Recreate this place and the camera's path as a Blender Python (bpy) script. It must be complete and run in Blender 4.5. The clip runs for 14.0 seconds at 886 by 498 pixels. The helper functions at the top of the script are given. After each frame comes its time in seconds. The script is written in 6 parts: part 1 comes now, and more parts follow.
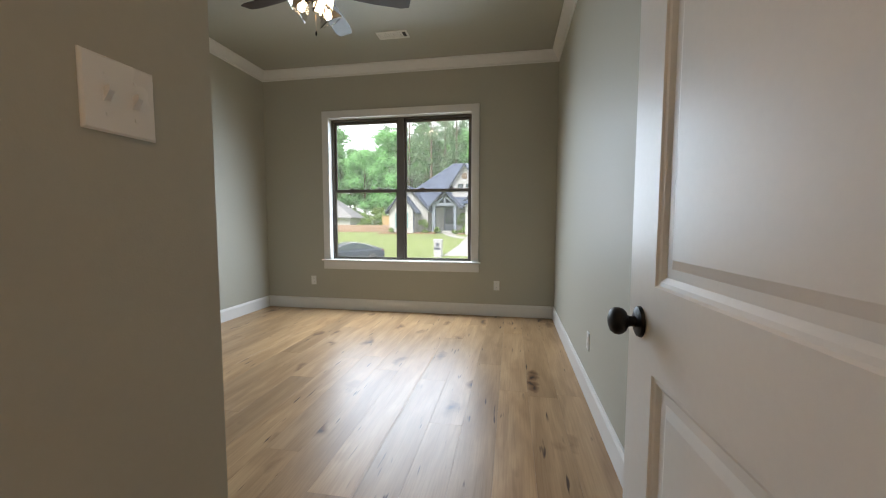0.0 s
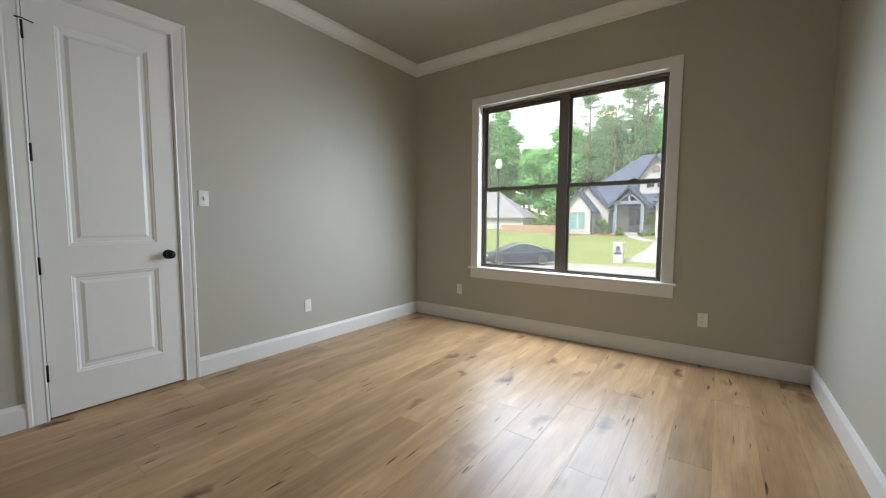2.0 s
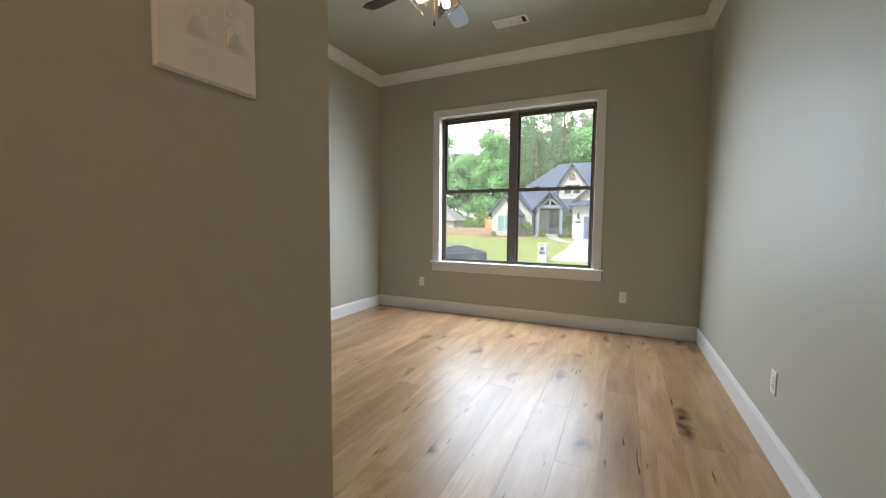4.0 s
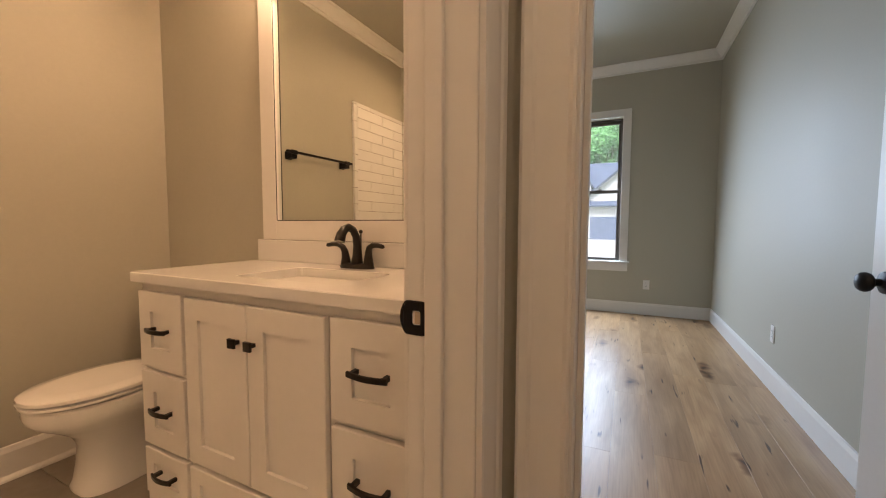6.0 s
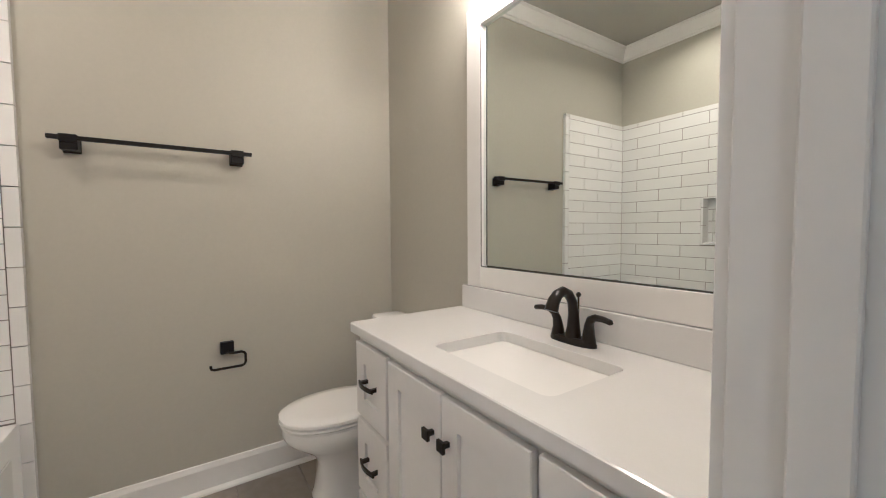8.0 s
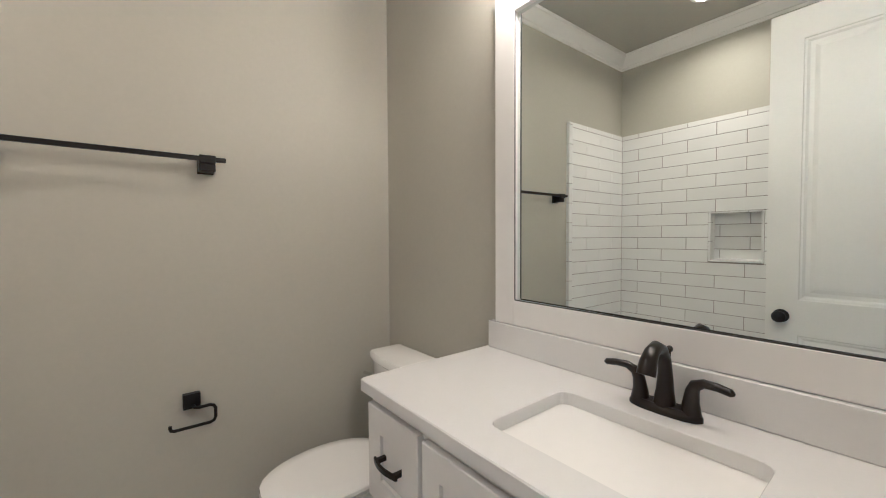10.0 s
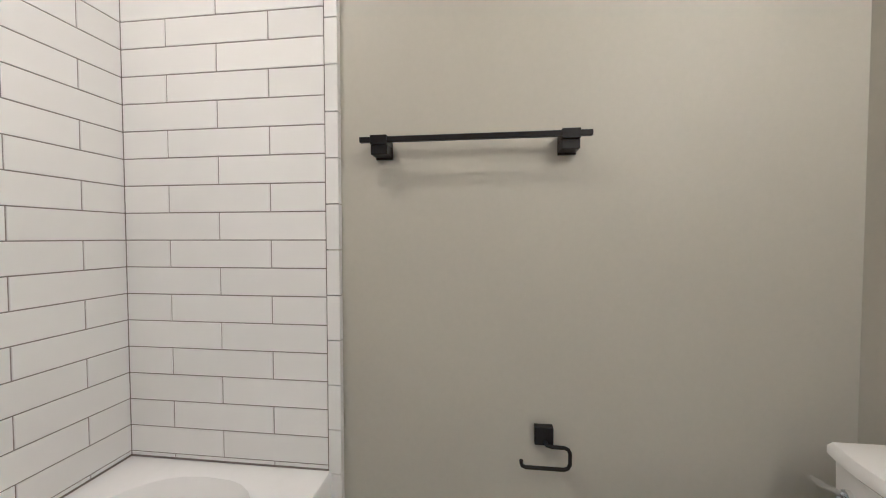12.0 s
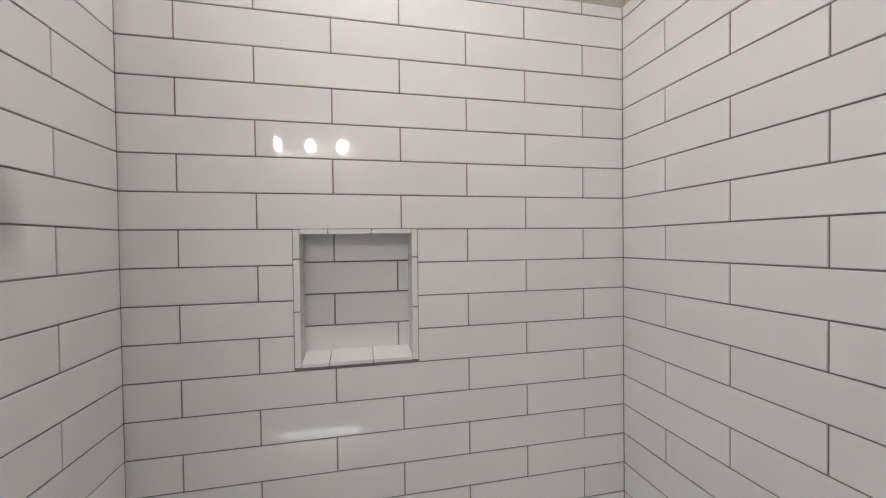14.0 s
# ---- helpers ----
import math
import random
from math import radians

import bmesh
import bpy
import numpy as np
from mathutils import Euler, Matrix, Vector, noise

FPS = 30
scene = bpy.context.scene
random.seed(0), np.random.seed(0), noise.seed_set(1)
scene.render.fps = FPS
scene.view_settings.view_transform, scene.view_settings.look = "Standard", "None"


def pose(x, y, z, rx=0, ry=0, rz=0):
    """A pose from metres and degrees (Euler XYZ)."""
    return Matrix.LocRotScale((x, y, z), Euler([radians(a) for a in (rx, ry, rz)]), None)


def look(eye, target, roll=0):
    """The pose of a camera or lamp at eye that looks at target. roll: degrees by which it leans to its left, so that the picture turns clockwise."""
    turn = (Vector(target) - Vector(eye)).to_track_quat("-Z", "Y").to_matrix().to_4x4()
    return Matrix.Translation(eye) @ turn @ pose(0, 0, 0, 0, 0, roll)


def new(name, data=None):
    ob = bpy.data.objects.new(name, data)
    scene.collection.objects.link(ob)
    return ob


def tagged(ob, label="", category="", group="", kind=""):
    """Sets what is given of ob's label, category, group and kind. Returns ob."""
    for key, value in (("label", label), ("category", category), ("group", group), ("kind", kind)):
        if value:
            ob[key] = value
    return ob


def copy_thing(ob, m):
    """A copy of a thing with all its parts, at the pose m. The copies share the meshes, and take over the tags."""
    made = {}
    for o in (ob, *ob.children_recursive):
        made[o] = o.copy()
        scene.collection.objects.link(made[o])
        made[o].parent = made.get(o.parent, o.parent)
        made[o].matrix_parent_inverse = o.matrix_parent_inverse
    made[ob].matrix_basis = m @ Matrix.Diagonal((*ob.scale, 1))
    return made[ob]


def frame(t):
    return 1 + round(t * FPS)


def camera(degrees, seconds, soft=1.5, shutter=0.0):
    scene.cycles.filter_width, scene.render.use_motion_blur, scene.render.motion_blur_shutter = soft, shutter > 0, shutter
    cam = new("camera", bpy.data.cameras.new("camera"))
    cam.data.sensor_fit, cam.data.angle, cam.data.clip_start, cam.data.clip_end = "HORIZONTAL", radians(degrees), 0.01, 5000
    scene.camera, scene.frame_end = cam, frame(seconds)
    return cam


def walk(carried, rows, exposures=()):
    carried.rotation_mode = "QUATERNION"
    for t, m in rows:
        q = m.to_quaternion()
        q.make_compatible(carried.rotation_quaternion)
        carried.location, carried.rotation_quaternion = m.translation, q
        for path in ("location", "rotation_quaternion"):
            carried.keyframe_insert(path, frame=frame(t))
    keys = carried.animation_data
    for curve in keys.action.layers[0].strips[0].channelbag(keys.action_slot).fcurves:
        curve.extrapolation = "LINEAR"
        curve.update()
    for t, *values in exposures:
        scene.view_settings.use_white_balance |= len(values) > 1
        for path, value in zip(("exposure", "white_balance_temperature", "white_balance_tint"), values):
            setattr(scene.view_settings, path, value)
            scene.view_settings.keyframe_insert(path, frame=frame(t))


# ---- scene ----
cam = camera(98.7, 14.0, soft=1.1)
PATH = [
    (0, (0.046, 0.031, 1.149), (-0.307, 1.994, 1.003), 0.1),
    (0.2, (0.027, 0.169, 1.147), (-0.407, 2.115, 1.002), 0.2),
    (0.5, (-0.001, 0.344, 1.124), (-0.542, 2.264, 0.981), 0.2),
    (0.8, (-0.012, 0.525, 1.120), (-0.665, 2.409, 0.974), 0.2),
    (1, (-0.03, 0.615, 1.133), (-0.757, 2.473, 0.983), 0.1),
    (1.5, (-0.015, 0.815, 1.148), (-1.009, 2.544, 1.003), 0.1),
    (2, (-0.044, 0.894, 1.179), (-1.216, 2.508, 1.03), 0.2),
    (2.5, (-0.055, 0.873, 1.164), (-1.289, 2.44, 1.019), 0.3),
    (3, (-0.087, 0.763, 1.127), (-1.248, 2.386, 0.987), 0.3),
    (3.2, (-0.1, 0.691, 1.118), (-1.163, 2.379, 0.979), 0.4),
    (5.3, (-0.258, -0.484, 1.152), (-1.04, 1.352, 1.022), 0.4),
    (5.5, (-0.29, -0.557, 1.139), (-1.074, 1.279, 1.011), 0.2),
    (6, (-0.362, -0.652, 1.1), (-1.228, 1.146, 0.974), 0.2),
    (6.5, (-0.42, -0.675, 1.087), (-1.474, 1.02, 0.96), 0.0),
    (7, (-0.484, -0.632, 1.136), (-1.762, 0.901, 1.006), -0.1),
    (7.5, (-0.543, -0.53, 1.209), (-2.022, 0.813, 1.101), -0.2),
    (8, (-0.585, -0.426, 1.271), (-2.239, 0.695, 1.175), -0.4),
    (8.2, (-0.602, -0.406, 1.292), (-2.298, 0.649, 1.198), -0.1),
    (10.3, (-1.002, -0.419, 1.342), (-2.556, 0.839, 1.281), -0.3),
    (10.5, (-1.04, -0.402, 1.34), (-2.622, 0.82, 1.284), -0.1),
    (10.9, (-1.146, -0.376, 1.312), (-2.921, 0.546, 1.281), 0.1),
    (11, (-1.178, -0.375, 1.313), (-2.995, 0.459, 1.272), -0.0),
    (11.5, (-1.352, -0.4, 1.309), (-3.329, -0.099, 1.262), -0.2),
    (12, (-1.486, -0.443, 1.339), (-3.47, -0.69, 1.276), -0.1),
    (12.4, (-1.584, -0.431, 1.354), (-3.414, -1.236, 1.299), -0.6),
    (12.5, (-1.582, -0.433, 1.373), (-3.375, -1.319, 1.306), -0.2),
    (13, (-1.661, -0.401, 1.404), (-3.059, -1.831, 1.352), -0.5),
    (13.5, (-1.747, -0.494, 1.434), (-2.747, -2.225, 1.382), -0.5),
    (14, (-1.868, -0.659, 1.483), (-2.295, -2.613, 1.45), -0.7),
]

# the picture warms up in the hall and is balanced for lamp light in the bathroom
BALANCE = [
    (0.0, 0.05, 6500, 12), (3.2, 0.08, 6500, 12), (4.6, 0.14, 6600, 13), (5.5, 0.13, 6500, 16), (6.0, 0.28, 6050, 15), (6.5, 0.46, 5450, 12), (7.0, 0.60, 4550, 8),
    (7.5, 0.57, 4020, 3), (8.2, 0.53, 3840, 1), (10.5, 0.44, 3790, 0), (11.5, 0.60, 3760, 0), (12.5, 0.45, 3690, 0), (14.0, 0.16, 3700, 0),
]
walk(cam, [(t, look(eye, target, roll)) for t, eye, target, roll in PATH], BALANCE)

# ---- plan, in metres ----
BW, BE, BN, BS = -3.17, 0.55, 4.63, 0.748          # bedroom walls
CEIL = 3.06
CEIL_B = 2.95                                     # bathroom ceiling
SWITCH_X = -0.575                                 # entry wall with the light switch
DOOR_Y0, DOOR_Y1 = 0.02, 0.135                    # bedroom doorway wall
TW, TN, TE, TS = -2.74, 0.640, -0.70, -1.775      # bathroom walls
TILE_W, TILE_S, TILE_E = -2.715, -1.757, -1.283   # tile faces round the tub
ALCOVE_N = -0.93
HE, HS = 1.30, -1.75                              # hall walls
WIN = (-2.262, -0.43, 0.655, 2.445)               # window opening x0 x1 z0 z1
CLOSET = (1.285, 1.98, 2.44)                      # closet door y0 y1 top
BATH_DOOR = (-0.85, -0.09, 2.44)
BED_DOOR = (-0.436, 0.372, 2.44)


# ---- world, sun and lamps ----
world = bpy.data.worlds.new("sky_world")
scene.world = world
world.use_nodes = True
wn, wl = world.node_tree.nodes, world.node_tree.links
wn.clear()
w_out, w_bg, w_sky = wn.new("ShaderNodeOutputWorld"), wn.new("ShaderNodeBackground"), wn.new("ShaderNodeTexSky")
w_sky.sky_type, w_sky.sun_disc = "NISHITA", False
w_sky.sun_elevation, w_sky.sun_rotation = radians(52), radians(200)
w_sky.dust_density, w_sky.air_density = 4.0, 1.0
w_mix, w_cloud, w_coord, w_ramp = wn.new("ShaderNodeMix"), wn.new("ShaderNodeTexNoise"), wn.new("ShaderNodeTexCoord"), wn.new("ShaderNodeValToRGB")
w_mix.data_type = "RGBA"
w_cloud.inputs["Scale"].default_value, w_cloud.inputs["Detail"].default_value = 2.2, 6
w_ramp.color_ramp.elements[0].position, w_ramp.color_ramp.elements[0].color = 0.25, (0.55, 0.55, 0.55, 1)
w_ramp.color_ramp.elements[1].position, w_ramp.color_ramp.elements[1].color = 0.6, (0.95, 0.95, 0.95, 1)
w_mix.inputs["B"].default_value = (16.0, 16.4, 17.0, 1)
wl.new(w_coord.outputs["Generated"], w_cloud.inputs["Vector"])
wl.new(w_cloud.outputs["Fac"], w_ramp.inputs["Fac"])
wl.new(w_ramp.outputs["Color"], w_mix.inputs["Factor"])
wl.new(w_sky.outputs["Color"], w_mix.inputs["A"])
wl.new(w_mix.outputs["Result"], w_bg.inputs["Color"])
w_bg.inputs["Strength"].default_value = 0.14
wl.new(w_bg.outputs["Background"], w_out.inputs["Surface"])


def lamp(name, kind, m, energy, colour, size=0.1, size_y=None, spread=None):
    data = bpy.data.lights.new(name, kind)
    data.energy, data.color = energy, colour
    if kind == "AREA":
        data.shape, data.size = ("RECTANGLE" if size_y else "DISK"), size
        if size_y:
            data.size_y = size_y
    elif kind == "SUN":
        data.angle = size
    else:
        data.shadow_soft_size = size
    if spread:
        data.spread = radians(spread)
    ob = new(name, data)
    ob.matrix_world = m
    return ob


WARM = (1.0, 0.545, 0.27)
BATHW = (1.0, 0.565, 0.275)
SUN_E, WINDOW_E, FAN_E, HALL_E, VANITY_E, CAN_E, TOE_E = 5.0, 73.0, 8.0, 5.6, 172.0, 10.5, 8.0
lamp("sun", "SUN", look((-8, -14, 24), (0, 6, 0)), SUN_E, (1.0, 0.96, 0.9), radians(12))
STRIPS = 14
for i in range(STRIPS):
    sx, sz = (WIN[0] + WIN[1]) / 2, WIN[2] + 0.14 + (i + 0.5) * (WIN[3] - WIN[2] - 0.14) / STRIPS
    lamp("window_daylight", "AREA", look((sx, BN + 0.028, sz), (sx, BN - 0.972, sz - 0.6)), WINDOW_E / STRIPS, (0.71, 0.85, 1.0), WIN[1] - WIN[0] - 0.06, (WIN[3] - WIN[2]) / STRIPS * 0.95, 158)
FAN = (-1.38, 2.73)
VANITY_X = (-1.74, -1.48, -1.22, -0.96)
CAN = (-1.92, -1.30)
for i in range(3):
    a = radians(75 + 120 * i)
    lamp("fan_bulb_light", "POINT", pose(FAN[0] + 0.115 * math.cos(a), FAN[1] + 0.115 * math.sin(a), 2.69), FAN_E, WARM, 0.02)
lamp("can_light", "AREA", look((CAN[0], CAN[1], CEIL_B - 0.012), (CAN[0], CAN[1], 0)), CAN_E, BATHW, 0.11, spread=150)
lamp("hall_ceiling_light", "AREA", look((0.35, -0.95, CEIL - 0.1), (0.35, -0.95, 0)), HALL_E, WARM, 0.28)
lamp("toe_kick_light", "AREA", look((-1.33, 0.15, 0.094), (-1.33, 0.14, 0)), TOE_E, (1.0, 0.68, 0.36), 1.15, 0.02)


# ---- materials ----
def material(name, colour, rough=0.5, metal=0.0, vary=0.06, grain=40.0, stain=2.5, bump=0.0, bump_scale=200.0, coat=0.0, spread=0.0, stretch=(1, 1, 1), second=None, spec=0.5):
    """A painted or solid surface: broad stains and fine grain vary the colour, gloss and relief."""
    m = bpy.data.materials.new(name)
    m.use_nodes = True
    n, l = m.node_tree.nodes, m.node_tree.links
    b = n["Principled BSDF"]
    b.inputs["Metallic"].default_value = metal
    b.inputs["Coat Weight"].default_value = coat
    b.inputs["Specular IOR Level"].default_value = spec
    tc, mp = n.new("ShaderNodeTexCoord"), n.new("ShaderNodeMapping")
    mp.inputs["Scale"].default_value = stretch
    l.new(tc.outputs["Object"], mp.inputs["Vector"])
    big, fine = n.new("ShaderNodeTexNoise"), n.new("ShaderNodeTexNoise")
    big.inputs["Scale"].default_value, big.inputs["Detail"].default_value = stain, 4
    fine.inputs["Scale"].default_value, fine.inputs["Detail"].default_value = grain, 3
    add = n.new("ShaderNodeMath")
    add.operation = "MULTIPLY_ADD"
    add.inputs[1].default_value = 0.5
    for t in (big, fine):
        l.new(mp.outputs["Vector"], t.inputs["Vector"])
    l.new(fine.outputs["Fac"], add.inputs[0])
    half = n.new("ShaderNodeMath")
    half.operation = "MULTIPLY"
    half.inputs[1].default_value = 0.5
    l.new(big.outputs["Fac"], half.inputs[0])
    l.new(half.outputs[0], add.inputs[2])
    mix = n.new("ShaderNodeMix")
    mix.data_type = "RGBA"
    lo = [c * (1 - vary) for c in colour]
    hi = second or [min(1, c * (1 + vary)) for c in colour]
    mix.inputs["A"].default_value, mix.inputs["B"].default_value = (*lo, 1), (*hi, 1)
    ramp = n.new("ShaderNodeMapRange")
    ramp.inputs["From Min"].default_value, ramp.inputs["From Max"].default_value = 0.3, 0.7
    l.new(add.outputs[0], ramp.inputs["Value"])
    l.new(ramp.outputs["Result"], mix.inputs["Factor"])
    colour_out = mix.outputs["Result"]
    if spread:
        info, hsv, rng = n.new("ShaderNodeObjectInfo"), n.new("ShaderNodeHueSaturation"), n.new("ShaderNodeMapRange")
        rng.inputs["To Min"].default_value, rng.inputs["To Max"].default_value = 1 - spread, 1 + spread
        l.new(info.outputs["Random"], rng.inputs["Value"])
        l.new(rng.outputs["Result"], hsv.inputs["Value"])
        l.new(colour_out, hsv.inputs["Color"])
        colour_out = hsv.outputs["Color"]
    l.new(colour_out, b.inputs["Base Color"])
    rr = n.new("ShaderNodeMapRange")
    rr.inputs["To Min"].default_value, rr.inputs["To Max"].default_value = max(0.02, rough * 0.85), min(1, rough * 1.15)
    l.new(big.outputs["Fac"], rr.inputs["Value"])
    l.new(rr.outputs["Result"], b.inputs["Roughness"])
    if bump:
        bp, tex = n.new("ShaderNodeBump"), n.new("ShaderNodeTexNoise")
        tex.inputs["Scale"].default_value, tex.inputs["Detail"].default_value = bump_scale, 2
        l.new(mp.outputs["Vector"], tex.inputs["Vector"])
        bp.inputs["Strength"].default_value, bp.inputs["Distance"].default_value = bump, 0.002
        l.new(tex.outputs["Fac"], bp.inputs["Height"])
        l.new(bp.outputs["Normal"], b.inputs["Normal"])
    return m


def oak_floor():
    """Matt wire-brushed oak: long grain, cathedral bands, dark knots and fine cracks; each plank has its own tone."""
    m = bpy.data.materials.new("oak_plank")
    m.use_nodes = True
    n, l = m.node_tree.nodes, m.node_tree.links
    b = n["Principled BSDF"]
    tc, info = n.new("ShaderNodeTexCoord"), n.new("ShaderNodeObjectInfo")
    shift = n.new("ShaderNodeVectorMath")
    shift.operation = "MULTIPLY_ADD"
    rnd = n.new("ShaderNodeCombineXYZ")
    for i in range(3):
        l.new(info.outputs["Random"], rnd.inputs[i])
    shift.inputs[1].default_value = (37, 91, 13)
    l.new(rnd.outputs["Vector"], shift.inputs[0])
    l.new(tc.outputs["Object"], shift.inputs[2])

    def scaled(sx, sy):
        mp = n.new("ShaderNodeMapping")
        mp.inputs["Scale"].default_value = (sx, sy, 1)
        l.new(shift.outputs["Vector"], mp.inputs["Vector"])
        return mp.outputs["Vector"]

    def tex(vec, scale, detail=4, dist=0.0):
        t = n.new("ShaderNodeTexNoise")
        t.inputs["Scale"].default_value, t.inputs["Detail"].default_value, t.inputs["Distortion"].default_value = scale, detail, dist
        l.new(vec, t.inputs["Vector"])
        return t.outputs["Fac"]

    def ramp(src, stops):
        r = n.new("ShaderNodeValToRGB")
        e = r.color_ramp.elements
        for i, (p, c) in enumerate(stops):
            el = e[i] if i < 2 else e.new(p)
            el.position, el.color = p, (*c, 1)
        l.new(src, r.inputs["Fac"])
        return r.outputs["Color"]

    def blend(a, bb, fac, kind="MULTIPLY"):
        x = n.new("ShaderNodeMix")
        x.data_type, x.blend_type = "RGBA", kind
        l.new(a, x.inputs["A"])
        l.new(bb, x.inputs["B"])
        if isinstance(fac, float):
            x.inputs["Factor"].default_value = fac
        else:
            l.new(fac, x.inputs["Factor"])
        return x.outputs["Result"]

    bands = ramp(tex(scaled(1.0, 0.16), 9.0, 5, 0.8), [(0.28, (0.33, 0.198, 0.095)), (0.70, (0.53, 0.355, 0.195))])
    grain = ramp(tex(scaled(1.0, 0.035), 130.0, 3), [(0.3, (0.74, 0.70, 0.66)), (0.6, (1, 1, 1))])
    tone = ramp(info.outputs["Random"], [(0.0, (0.80, 0.77, 0.74)), (1.0, (1.07, 1.04, 0.99)), (0.35, (0.95, 0.93, 0.91))])
    col = blend(blend(bands, grain, 0.55), tone, 1.0)
    # knots: sparse dark cells, drawn out along the grain
    vor = n.new("ShaderNodeTexVoronoi")
    vor.inputs["Scale"].default_value = 3.1
    wob = n.new("ShaderNodeVectorMath")
    wob.operation = "MULTIPLY_ADD"
    wn_ = n.new("ShaderNodeTexNoise")
    wn_.inputs["Scale"].default_value = 9
    l.new(shift.outputs["Vector"], wn_.inputs["Vector"])
    l.new(wn_.outputs["Color"], wob.inputs[0])
    wob.inputs[1].default_value = (0.16, 0.16, 0.0)
    l.new(scaled(1.35, 0.62), wob.inputs[2])
    l.new(wob.outputs["Vector"], vor.inputs["Vector"])
    knot = ramp(vor.outputs["Distance"], [(0.050, (0.055, 0.038, 0.028)), (0.23, (1, 1, 1)), (0.095, (0.40, 0.30, 0.22))])
    gate = ramp(tex(scaled(0.8, 0.8), 1.7, 1), [(0.40, (0, 0, 0)), (0.47, (1, 1, 1))])
    col = blend(col, knot, gate)
    # fine dark cracks along the grain
    crack = ramp(tex(scaled(1.0, 0.10), 46.0, 1), [(0.245, (0.16, 0.11, 0.08)), (0.30, (1, 1, 1))])
    col = blend(col, crack, gate)
    l.new(col, b.inputs["Base Color"])
    rr = n.new("ShaderNodeMapRange")
    rr.inputs["To Min"].default_value, rr.inputs["To Max"].default_value = 0.30, 0.43
    b.inputs["Specular IOR Level"].default_value = 0.45
    l.new(tex(scaled(1.0, 0.1), 20.0), rr.inputs["Value"])
    l.new(rr.outputs["Result"], b.inputs["Roughness"])
    bp = n.new("ShaderNodeBump")
    bp.inputs["Strength"].default_value, bp.inputs["Distance"].default_value = 0.25, 0.0015
    l.new(tex(scaled(1.0, 0.05), 90.0, 3), bp.inputs["Height"])
    l.new(bp.outputs["Normal"], b.inputs["Normal"])
    return m


def glass(name, gloss=0.7, tint=(1, 1, 1), haze=0.0):
    m = bpy.data.materials.new(name)
    m.use_nodes = True
    n, l = m.node_tree.nodes, m.node_tree.links
    n.remove(n["Principled BSDF"])
    tr, gl, mix, fr, k = n.new("ShaderNodeBsdfTransparent"), n.new("ShaderNodeBsdfGlossy"), n.new("ShaderNodeMixShader"), n.new("ShaderNodeFresnel"), n.new("ShaderNodeMath")
    tr.inputs["Color"].default_value = (*tint, 1)
    gl.inputs["Roughness"].default_value = 0.01
    k.operation = "MULTIPLY"
    k.inputs[1].default_value = gloss
    l.new(fr.outputs["Fac"], k.inputs[0])
    l.new(k.outputs[0], mix.inputs["Fac"])
    l.new(tr.outputs[0], mix.inputs[1])
    l.new(gl.outputs[0], mix.inputs[2])
    last = mix.outputs[0]
    # pale translucent share imitates hazy glare over what lies behind the glass
    if haze:
        scatter, veil = n.new("ShaderNodeBsdfTranslucent"), n.new("ShaderNodeMixShader")
        scatter.inputs["Color"].default_value = (0.9, 0.93, 0.93, 1)
        veil.inputs["Fac"].default_value = haze
        l.new(last, veil.inputs[1])
        l.new(scatter.outputs[0], veil.inputs[2])
        last = veil.outputs[0]
    l.new(last, n["Material Output"].inputs["Surface"])
    return m


def glow(name, colour, strength):
    m = bpy.data.materials.new(name)
    m.use_nodes = True
    b = m.node_tree.nodes["Principled BSDF"]
    b.inputs["Base Color"].default_value = (0.8, 0.8, 0.8, 1)
    b.inputs["Emission Color"].default_value = (*colour, 1)
    b.inputs["Emission Strength"].default_value = strength
    return m


PAINT = material("wall_paint", (0.438, 0.426, 0.358), 0.56, vary=0.025, grain=60, stain=1.3, bump=0.10, bump_scale=260)
CEILP = material("ceiling_paint", (0.41, 0.40, 0.345), 0.5, vary=0.03, grain=50, stain=1.0, bump=0.12, bump_scale=200)
TRIM = material("trim_paint", (0.74, 0.73, 0.705), 0.30, vary=0.02, grain=25, stain=3, bump=0.04, bump_scale=120)
DOORP = material("door_paint", (0.78, 0.77, 0.745), 0.40, vary=0.02, grain=80, stain=2, bump=0.04, bump_scale=350)
CABP = material("cabinet_paint", (0.72, 0.707, 0.68), 0.32, vary=0.02, grain=40, stain=3, bump=0.03, bump_scale=200)
OAK = oak_floor()
SUB = material("subfloor", (0.08, 0.06, 0.045), 0.8)
TILE = material("glazed_tile", (0.77, 0.77, 0.755), 0.05, vary=0.02, grain=8, stain=1.5, bump=0.05, bump_scale=9, spread=0.025)
GROUT = material("grey_grout", (0.21, 0.19, 0.175), 0.85, vary=0.15, grain=120, bump=0.3, bump_scale=500)
FTILE = material("floor_tile", (0.24, 0.215, 0.185), 0.42, vary=0.16, grain=18, stain=2.2, bump=0.08, bump_scale=80, spread=0.08)
QUARTZ = material("white_quartz", (0.70, 0.695, 0.68), 0.14, vary=0.015, grain=140, stain=4)
PORC = material("porcelain", (0.84, 0.83, 0.80), 0.06, vary=0.01, coat=0.4)
ACRYL = material("acrylic_tub", (0.85, 0.85, 0.84), 0.12, vary=0.01)
BLACK = material("matt_black_metal", (0.006, 0.006, 0.0065), 0.45, vary=0.2, spec=0.25)
BRONZE = material("oil_rubbed_bronze", (0.013, 0.010, 0.008), 0.32, metal=0.35, vary=0.25, grain=60)
FRAMEB = material("bronze_vinyl", (0.095, 0.080, 0.066), 0.40, vary=0.1)
